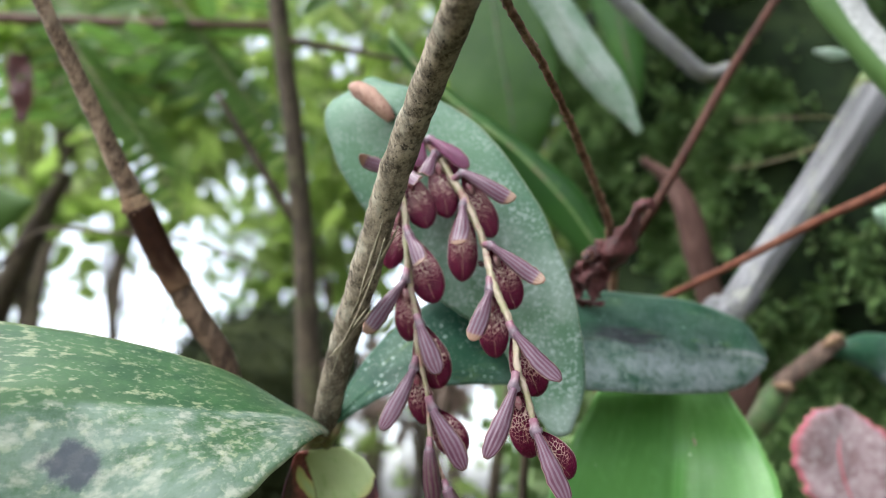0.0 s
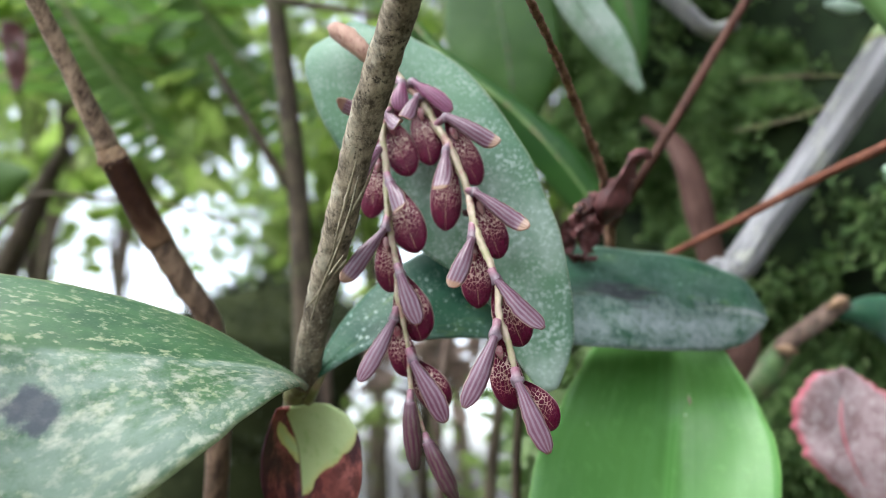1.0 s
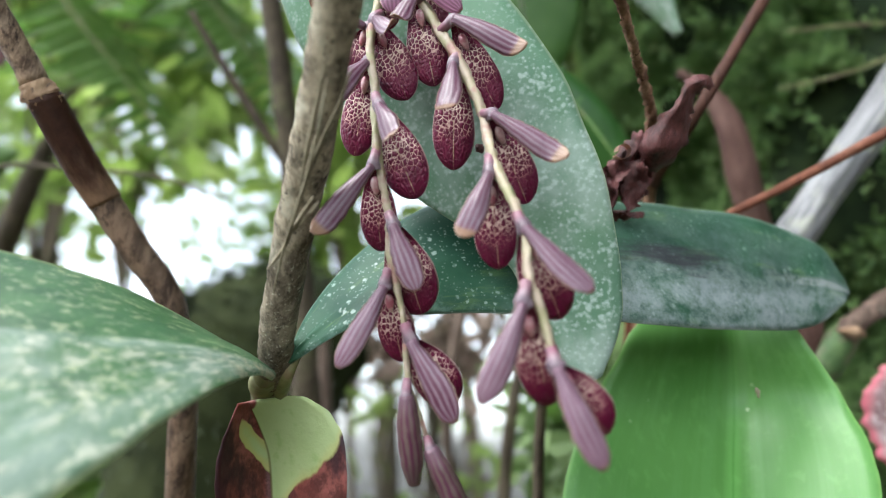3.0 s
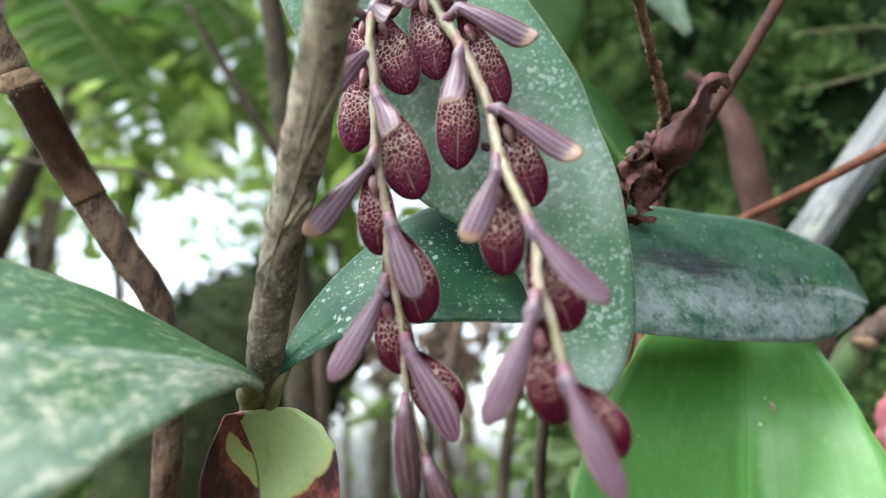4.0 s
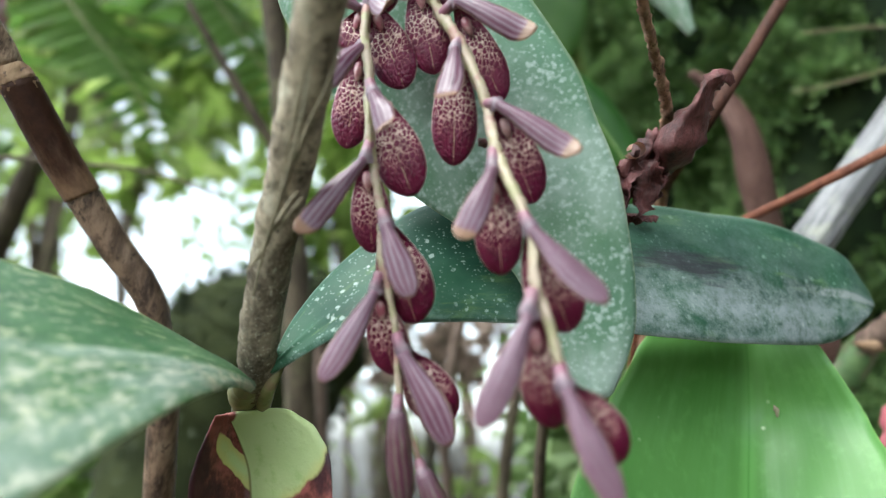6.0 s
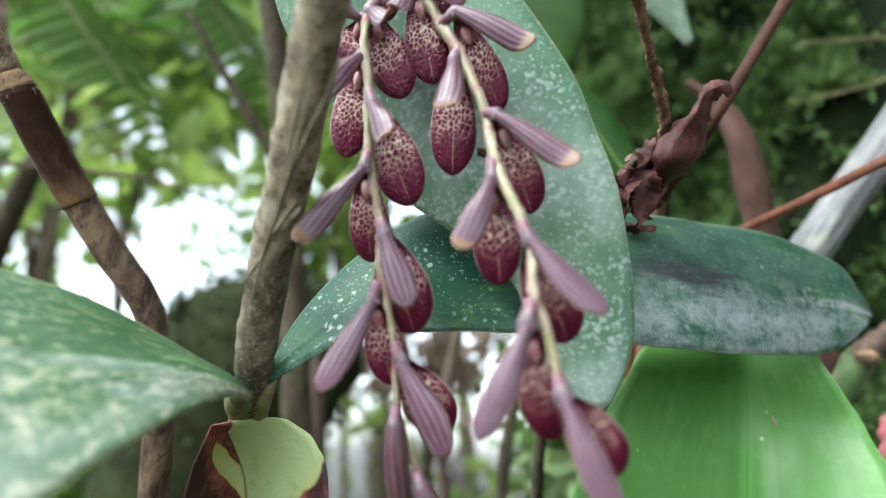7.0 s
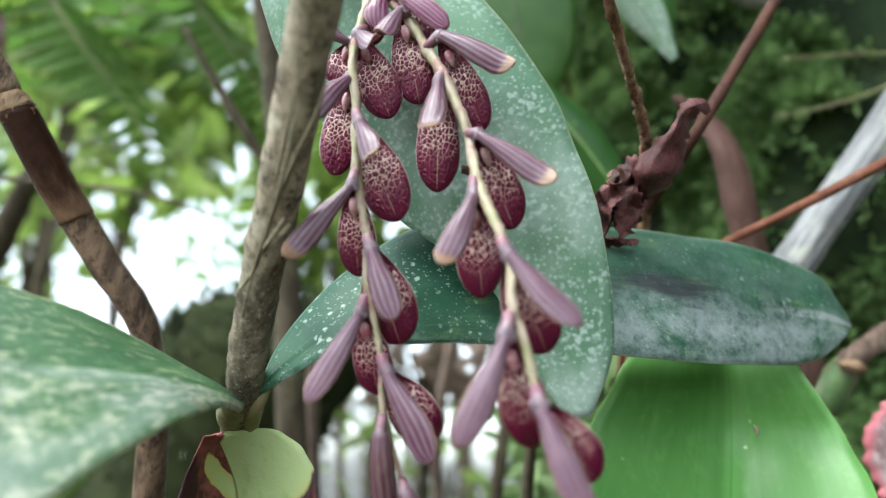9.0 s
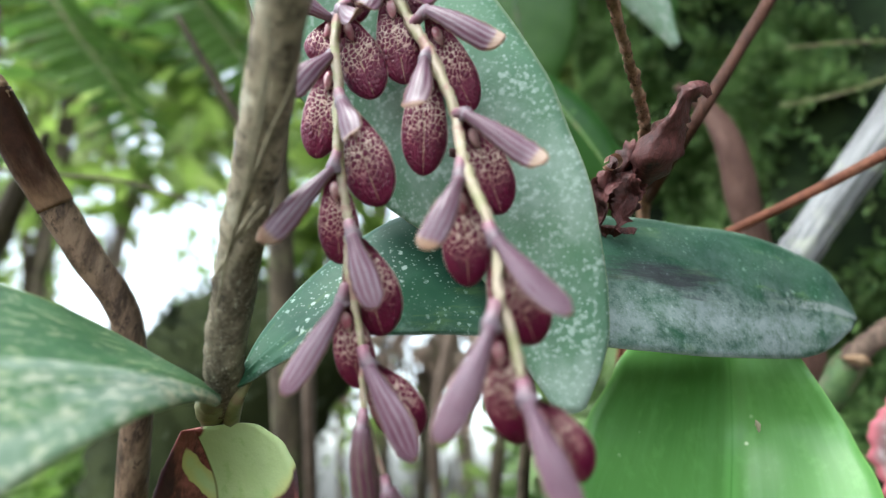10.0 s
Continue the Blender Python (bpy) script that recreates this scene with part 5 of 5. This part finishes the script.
strap_leaf("withered_leaf", "withered pinkish brown strap leaf hanging at the bank", *withered, DEAD_PINK, 0.8)
strap_leaf("withered_leaf", "shrivelled dark brown leaf among the ferns", [(-297.9, 400.0, 126.3), (-298.4, 400.0, 105.2), (-291.4, 400.0, 80.5)], [(-291.3, 400.0, 126.5), (-288.3, 400.0, 105.5), (-288.3, 400.0, 79.5)], [(-284.3, 400.0, 124.8), (-279.1, 400.0, 105.8), (-286.0, 400.0, 80.7)], DRIED, 1.0, 4.0, 0.2)
strap_leaf("withered_leaf", "withered pink leaf end below the dark leaf", [(84.8, 190.0, -30.2), (86.4, 189.0, -38.6), (90.5, 188.0, -46.0)], [(92.4, 188.0, -27.7), (93.5, 186.0, -37.6), (94.3, 187.0, -46.5)], [(103.0, 190.0, -27.8), (102.7, 189.0, -36.3), (97.9, 188.0, -45.8)], DEAD_PINK, 0.8)
strap_leaf("hanging_leaf", "dull grey-green drooping strap leaf", [(2.7, 215.0, 122.1), (29.3, 212.0, 93.5), (43.8, 212.0, 70.3), (56.3, 213.0, 57.2), (69.8, 214.0, 46.3)],
           [(8.5, 212.0, 124.5), (36.1, 208.0, 92.0), (48.9, 209.0, 73.0), (60.6, 211.0, 59.7), (70.4, 213.0, 46.1)], [(14.5, 215.0, 128.4), (43.6, 212.0, 93.9), (55.7, 212.0, 78.1), (66.3, 213.0, 63.0), (72.3, 214.0, 48.0)], PALE, rib=PALE)
strap_leaf("green_strap", "arching narrow green leaf", [(-19.1, 224.0, 84.9), (5.6, 221.0, 60.6), (31.8, 219.0, 42.9), (50.8, 218.0, 27.8), (66.3, 218.0, 6.0)],
           [(-18.9, 223.0, 82.4), (3.8, 219.0, 58.1), (28.7, 217.0, 39.2), (46.0, 215.0, 21.4), (61.6, 215.0, 0.9)], [(-19.0, 225.0, 79.0), (1.8, 222.0, 54.7), (25.1, 220.0, 34.4), (41.8, 218.0, 14.4), (58.6, 218.0, -4.4)], STRAP, rib=GREEN_STEM)
simple_stem("whitish_stem", "dull whitish stem in the shade", [(56.7, 240.0, 117.7), (72.8, 240.0, 102.5), (91.2, 240.0, 86.2), (104.9, 240.0, 76.1), (114.6, 242.0, 79.7)], [3.6, 3.5, 3.4, 3.1, 2.4], STEM_WHITE)


def broken_stem():
    me = thing("broken_stem", "broken brown stem end with a green base and a dusky leaf", "stem")
    bm = bmesh.new()
    tube(bm, [(111.9, 196.0, -37.7), (116.2, 196.0, -33.0), (123.8, 197.0, -27.5), (132.4, 198.0, -21.0)], [3.0, 2.8, 2.7, 2.5], 24, 12, 0.3, 3.0)
    part("stub", bm, STUB_BARK, me, "rough brown stub")
    for a, b in (((109.5, 194.0, -35.8), (117.2, 195.0, -37.2)), ((125.1, 195.0, -22.9), (132.6, 197.0, -19.7))):
        bm = bmesh.new()
        tube(bm, [a, Vector(a).lerp(Vector(b), 0.5) + Vector((0, -1.0, 0.5)), b], [0.5, 1.7, 0.5], 12, 10, 0.35, a[0])
        part("torn_rim", bm, COLLAR, me, "torn tan rim")
    bm = bmesh.new()
    tube(bm, [(114.2, 197.0, -36.0), (109.8, 200.0, -46.1), (103.0, 204.0, -58.8), rooted(0.17, 0.28, 0.35), rooted(0.2, 0.33, -0.1)], [3.5, 5.0, 5.5, 6, 8], 24, 12, 0.06)
    part("green_base", bm, DULL_STEM, me)
    bm = bmesh.new()
    blade(bm, [(131.0, 200.0, -23.2), (140.5, 198.0, -18.9), (151.6, 196.0, -20.0), (168.0, 194.0, -28.0)], [(130.5, 199.0, -25.3), (139.3, 196.0, -25.0), (150.4, 194.0, -28.7), (166.5, 192.0, -36.5)], [(132.1, 200.0, -27.2), (140.9, 198.0, -30.7), (149.7, 195.0, -37.9), (165.9, 193.0, -43.9)], 20, 10, 0.8, 0.5)
    part("dusky_leaf", bm, DARK, me)


broken_stem()
PINK_RAILS = ([(122.5, 186.0, -40.3), (113.5, 185.0, -43.4), (110.2, 184.0, -51.7), (111.3, 183.0, -61.5), (117.6, 182.0, -69.2), (129.5, 182.0, -78.8)],
              [(125.9, 186.0, -39.5), (124.8, 184.0, -46.1), (123.7, 182.0, -52.2), (124.9, 181.0, -60.2), (127.8, 180.0, -67.9), (135.4, 181.0, -78.1)],
              [(130.0, 187.0, -40.3), (138.7, 187.0, -45.7), (143.3, 186.0, -52.9), (144.5, 185.0, -61.0), (144.9, 183.0, -68.6), (142.7, 182.0, -76.6)])


def pink_leaf():
    me = thing("pink_leaf", "withered greyish pink leaf with a rose rim", "leaf")
    bm = bmesh.new()
    blade(bm, *PINK_RAILS, 44, 16, 1.2, 3.0, 125.9, frill=0.16)
    part("blade", bm, PINK, me)
    bm = bmesh.new()
    tube(bm, [Vector(p) + Vector((0, 1.2, 0)) for p in PINK_RAILS[1]], [0.6, 0.8, 0.8, 0.7, 0.6, 0.4], 30, 8, 0.2)
    part("midrib", bm, PINK, me)


pink_leaf()


# ---- broad leaves and leaflets against the bank ----
strap_leaf("broad_leaf", "broad light green leaf hanging in the shade", [(2.3, 300.0, 145.3), (0.5, 300.0, 111.4), (4.4, 298.0, 79.8), (19.1, 297.0, 57.6), (34.1, 300.0, 36.0)],
           [(19.0, 300.0, 151.4), (25.7, 296.0, 110.6), (32.1, 294.0, 79.6), (35.7, 294.0, 54.8), (38.4, 300.0, 34.7)], [(35.9, 300.0, 151.9), (54.1, 300.0, 112.9), (57.6, 298.0, 81.4), (49.9, 297.0, 55.8), (42.6, 300.0, 34.9)], BROAD, rib=DULL_STEM)
strap_leaf("broad_leaf", "broad dark green leaf hanging in the shade", [(57.1, 280.0, 152.8), (64.3, 279.0, 126.3), (75.4, 278.0, 100.2), (82.4, 278.0, 84.7), (89.1, 280.0, 72.4)],
           [(67.1, 278.0, 152.0), (75.3, 276.0, 125.3), (82.3, 275.0, 99.3), (86.9, 276.0, 84.3), (89.9, 279.0, 71.6)], [(78.1, 280.0, 153.4), (87.8, 279.0, 127.0), (92.7, 278.0, 100.6), (92.7, 278.0, 85.0), (91.2, 280.0, 72.4)], SHADY, rib=DULL_STEM)
strap_leaf("leaflet", "small pale green leaf at the bank", [(136.9, 191.0, 20.6), (140.5, 190.0, 22.0), (147.0, 190.0, 19.0)], [(136.5, 190.0, 18.8), (140.5, 189.0, 18.0), (147.5, 190.0, 16.0)], [(137.5, 191.0, 16.9), (141.0, 190.0, 14.0), (146.5, 190.0, 13.2)], PALE)
strap_leaf("leaflet", "small pale green leaf at the bank", [(137.6, 225.0, 81.5), (142.0, 224.0, 82.2), (150.0, 225.0, 81.5)], [(137.2, 224.5, 80.9), (143.2, 223.5, 80.0), (150.5, 225.0, 80.0)], [(137.6, 225.0, 80.2), (143.2, 224.0, 77.4), (150.0, 225.0, 78.6)], PALE)


# ---- ferns and the trees beyond ----
def fern(points, length, count, seed):
    me = thing("fern_frond", "green fern frond with many narrow leaflets", "fern", "fern fronds")
    rng = random.Random(seed)
    bm = bmesh.new()
    tube(bm, points, [2.2, 1.6, 1.0, 0.5], 30, 6)
    part("midrib", bm, OLIVE, me)
    line = [at(p) for p in spline(points, count)]
    shape = bpy.data.meshes.new("leaflet")
    bm = bmesh.new()
    rows, uvs = [], []
    for i in range(9):
        u = i / 8
        w = 0.5 * ramp([0.5, 1, 0.95, 0.9, 0.8, 0.65, 0.45, 0.05], u) * (1.0 if i % 2 else 0.8)
        rows.append([Vector((u, -w * 0.2, -0.12 * u * u + 0.02)), Vector((u, 0, -0.12 * u * u)), Vector((u, w * 0.2, -0.12 * u * u + 0.02))])
        uvs.append([(u, 0), (u, 0.5), (u, 1)])
    grid(bm, rows, uvs)
    bm.to_mesh(shape)
    bm.free()
    shape.materials.append(FERN)
    for i in range(2, count):
        along = (line[i] - line[i - 1]).normalized()
        up = Vector((0.1, -0.5, 0.8))
        side = along.cross(up).normalized()
        up = side.cross(along)
        k = length * 0.001 * math.sin(math.pi * min(0.97, 0.18 + 0.8 * i / count)) ** 0.8
        for sgn in (1, -1):
            x = (side * sgn + along * 0.35 + up * rng.uniform(-0.15, 0.15)).normalized()
            z = (up - x * up.dot(x)).normalized()
            y = z.cross(x)
            leaf = new("leaflet", shape)
            leaf.parent = me
            leaf.matrix_basis = Matrix.Translation(line[i]) @ Matrix((x, y, z)).transposed().to_4x4() @ Matrix.Scale(k, 4)


fern([(-472.0, 520.0, 78.6), (-343.0, 500.0, 127.2), (-214.3, 480.0, 171.6), (-107.8, 470.0, 233.7)], 110, 15, 1)
fern([(-542.3, 620.0, 321.8), (-387.4, 600.0, 234.0), (-281.5, 590.0, 170.5), (-215.3, 585.0, 120.3)], 120, 14, 2)
fern([(-368.6, 560.0, 293.7), (-257.1, 560.0, 199.8), (-171.8, 570.0, 140.3), (-100.3, 580.0, 78.2)], 110, 13, 3)
fern([(-290.9, 420.0, 171.7), (-247.3, 420.0, 112.3), (-214.1, 420.0, 71.8), (-181.3, 420.0, 17.3)], 52, 20, 7)
fern([(-214.5, 450.0, 194.6), (-175.5, 450.0, 141.4), (-140.7, 450.0, 96.2), (-105.4, 450.0, 38.1)], 50, 20, 8)
fern([(-237.7, 640.0, 365.2), (-148.6, 640.0, 281.5), (-73.0, 640.0, 228.4), (14.7, 640.0, 175.7)], 110, 13, 5)


def tree(name, label, x, y, crown, radii, count, size, material, seed, trunk=0.05, spread=1.0):
    """A tapered trunk with limbs and a crown of many small leaves with gaps."""
    me = thing(name, label, "tree" if name == "tree" else "shrub")
    rng = np.random.default_rng(seed)
    foot = Vector((x, y, rise(x, y) - 0.05))
    inv = BASE.inverted()
    mm = lambda p: inv @ p * 1000
    top = Vector(crown)
    bm = bmesh.new()
    tube(bm, [mm(foot), mm(foot.lerp(top, 0.5) + Vector((0.03, 0, 0))), mm(top), mm(top + Vector((0.02, 0, radii[2] * 0.7)))], [trunk * 1000, trunk * 700, trunk * 450, trunk * 120], 24, 10, 0.15, seed)
    part("trunk", bm, SHADE_BARK, me)
    clumps = []
    for i in range(22):
        d = rng.normal(0, 1, 3)
        d /= np.linalg.norm(d)
        c = np.array(top) + d * np.array(radii) * rng.uniform(0.35, 0.95)
        clumps.append(c)
        bm = bmesh.new()
        tube(bm, [mm(foot.lerp(top, rng.uniform(0.6, 1.0))), mm(top.lerp(Vector(c), 0.5) + Vector((0, 0, 0.03))), mm(Vector(c))], [trunk * 260, trunk * 160, trunk * 50], 10, 6, 0.1)
        part("limb", bm, SHADE_BARK, me)
    pick = rng.integers(0, len(clumps), count)
    places = np.array(clumps)[pick] + rng.normal(0, 1, (count, 3)) * np.array(radii) * 0.2
    scatter("crown", places, np.tile((0.2, -0.2, -0.25), (count, 1)), size, size * 0.45, material, me, spread, seed)



# ---- stray stems and leaves in the shade ----
simple_stem("thin_twig", "thin dark bent twig against the light", [(-198.5, 250.0, -23.6), (-177.7, 248.0, -6.0), (-162.0, 246.0, 5.9), (-133.4, 245.0, 5.8), (-105.7, 245.0, 4.3), (-76.1, 246.0, -3.5)], [0.9, 0.9, 0.9, 0.8, 0.7, 0.5], SHADE_BARK)
simple_stem("woody_stem", "soft brown upright stem in the shade", [(-54.3, 300.0, -54.7), (-52.6, 300.0, -92.2), (-52.0, 305.0, -149.4), rooted(-0.03, 0.36, -0.1)], [2.6, 3.0, 3.5, 7], PINK_WOOD)
simple_stem("woody_stem", "soft brown upright stem in the shade", [(10.1, 330.0, -52.3), (4.9, 330.0, -81.9), (2.5, 330.0, -105.8), (6.5, 335.0, -162.5), rooted(0.03, 0.40, -0.1)], [3, 3.2, 2.6, 3, 7], PINK_WOOD)
simple_stem("dark_stem", "dark upright woody stem in the shade", [(39.1, 300.0, -62.7), (33.5, 300.0, -94.8), (31.2, 305.0, -146.0), rooted(0.05, 0.36, -0.1)], [2.6, 3, 3.4, 7], SHADE_BARK)
strap_leaf("fresh_shoot", "fresh green leaf against the light", [(-352.1, 420.0, 52.5), (-329.9, 418.0, 44.0), (-308.1, 416.0, 35.3), (-289.1, 415.0, 29.8)], [(-350.4, 418.0, 28.4), (-327.5, 415.0, 22.8), (-305.7, 413.0, 22.1), (-287.2, 414.0, 28.1)], [(-352.3, 420.0, 4.5), (-330.1, 418.0, 0.2), (-304.0, 416.0, 8.9), (-287.1, 415.0, 26.7)], FERN)
for name, label, pts in (("grass_blade", "thin dry yellowish grass blade", [(127.1, 262.0, 63.3), (147.9, 256.0, 64.0), (164.2, 252.0, 63.2), (181.5, 250.0, 59.7)]), ("grass_blade", "thin dry yellowish grass blade", [(125.4, 262.0, 42.2), (141.4, 256.0, 45.5), (155.3, 252.0, 50.7), (167.7, 250.0, 59.3)])):
    bm = bmesh.new()
    tube(bm, pts, [0.4, 0.55, 0.5, 0.3], 20, 6, 0.1)
    tagged(part(name, bm, OLIVE), label, "grass", "dry grass blades")
bm = bmesh.new()
tube(bm, [(11.3, 118.6, 1.9), (11.8, 118.2, 1.4), (12.1, 118.6, 0.9)], [0.25, 0.7, 0.2], 8, 7, 0.5, 2.2)
tagged(part("debris", bm, DRIED), "crumb of dark debris on the leaf", "debris")
def far(p):
    """World place of a point in slanted millimetres."""
    return tuple(at(p))


tree("shrub", "leafy green shrub beyond the ferns", -0.75, 1.1, far((-823.5, 1300.0, 380.6)), (0.55, 0.35, 0.36), 780, 0.095, FOLIAGE, 11, 0.02)
tree("shrub", "leafy green shrub beyond the ferns", -0.1, 1.5, far((-268.5, 1700.0, 520.7)), (0.5, 0.4, 0.42), 560, 0.1, FOLIAGE, 12, 0.02)
tree("shrub", "leafy light green shrub beside the bank", 0.25, 1.0, far((167.2, 1250.0, 357.7)), (0.28, 0.3, 0.42), 1100, 0.062, FOLIAGE, 13, 0.02)
tree("tree", "tall leafy tree against the bright sky", -1.6, 3.0, far((-2639.5, 3600.0, 1674.0)), (1.5, 0.9, 0.9), 950, 0.2, CANOPY, 14, 0.06)
tree("tree", "tall leafy tree against the bright sky", 0.3, 3.6, far((-447.7, 4200.0, 1860.9)), (1.6, 0.9, 1.1), 460, 0.21, CANOPY, 15, 0.06)
# this broad crown stays out of view, added to keep skylight off the bank
tree("tree", "broad unseen tree, its crown added to roof and shade the spot", 2.0, -0.9, (1.5, -0.3, 2.7), (1.9, 2.0, 0.5), 4200, 0.26, CANOPY, 20, 0.09)
tree("tree", "slender tree against the bright sky", -0.5, 3.0, far((-1041.9, 3400.0, 33.4)), (0.75, 0.5, 0.8), 700, 0.1, CANOPY, 16, 0.045)
tree("shrub", "low shrub with sparse leaves", -0.1, 1.6, far((4.0, 1500.0, -664.5)), (0.42, 0.3, 0.20), 110, 0.06, FOLIAGE, 17, 0.015)
tree("shrub", "shrub at the edge of the clearing", -1.3, 1.6, far((-1508.9, 1900.0, -9.7)), (0.35, 0.4, 0.5), 1700, 0.045, FOLIAGE, 18, 0.02)
tree("shrub", "dense low shrub in the shade below", -0.4, 0.9, far((-558.0, 1000.0, -461.8)), (0.27, 0.2, 0.22), 3600, 0.036, CANOPY, 19, 0.015)
tree("shrub", "dry brown brush in the shade", 0.0, 0.62, far((-24.5, 720.0, -155.1)), (0.17, 0.07, 0.065), 250, 0.034, BRUSH, 21, 0.006)
tree("shrub", "thin sapling with scattered bright leaves", -0.35, 0.8, far((-518.4, 950.0, 87.6)), (0.26, 0.12, 0.17), 110, 0.07, FOLIAGE, 23, 0.008)
tree("shrub", "thin sapling with scattered bright leaves", -0.12, 0.95, far((-210.0, 1050.0, 75.0)), (0.14, 0.12, 0.26), 330, 0.065, FOLIAGE, 24, 0.008)
# dark leaves added where only shade lies, to close the gap to the sky
tree("shrub", "dark leafy filler added for the shaded gap behind the green leaf", 0.05, 0.42, far((67.9, 330.0, -93.8)), (0.042, 0.04, 0.06), 700, 0.02, SHADY, 25, 0.004)
tree("shrub", "thin shrub with scattered leaves below the sprays", -0.05, 0.85, far((-110.0, 900.0, -270.0)), (0.2, 0.1, 0.12), 45, 0.05, FOLIAGE, 32, 0.006)
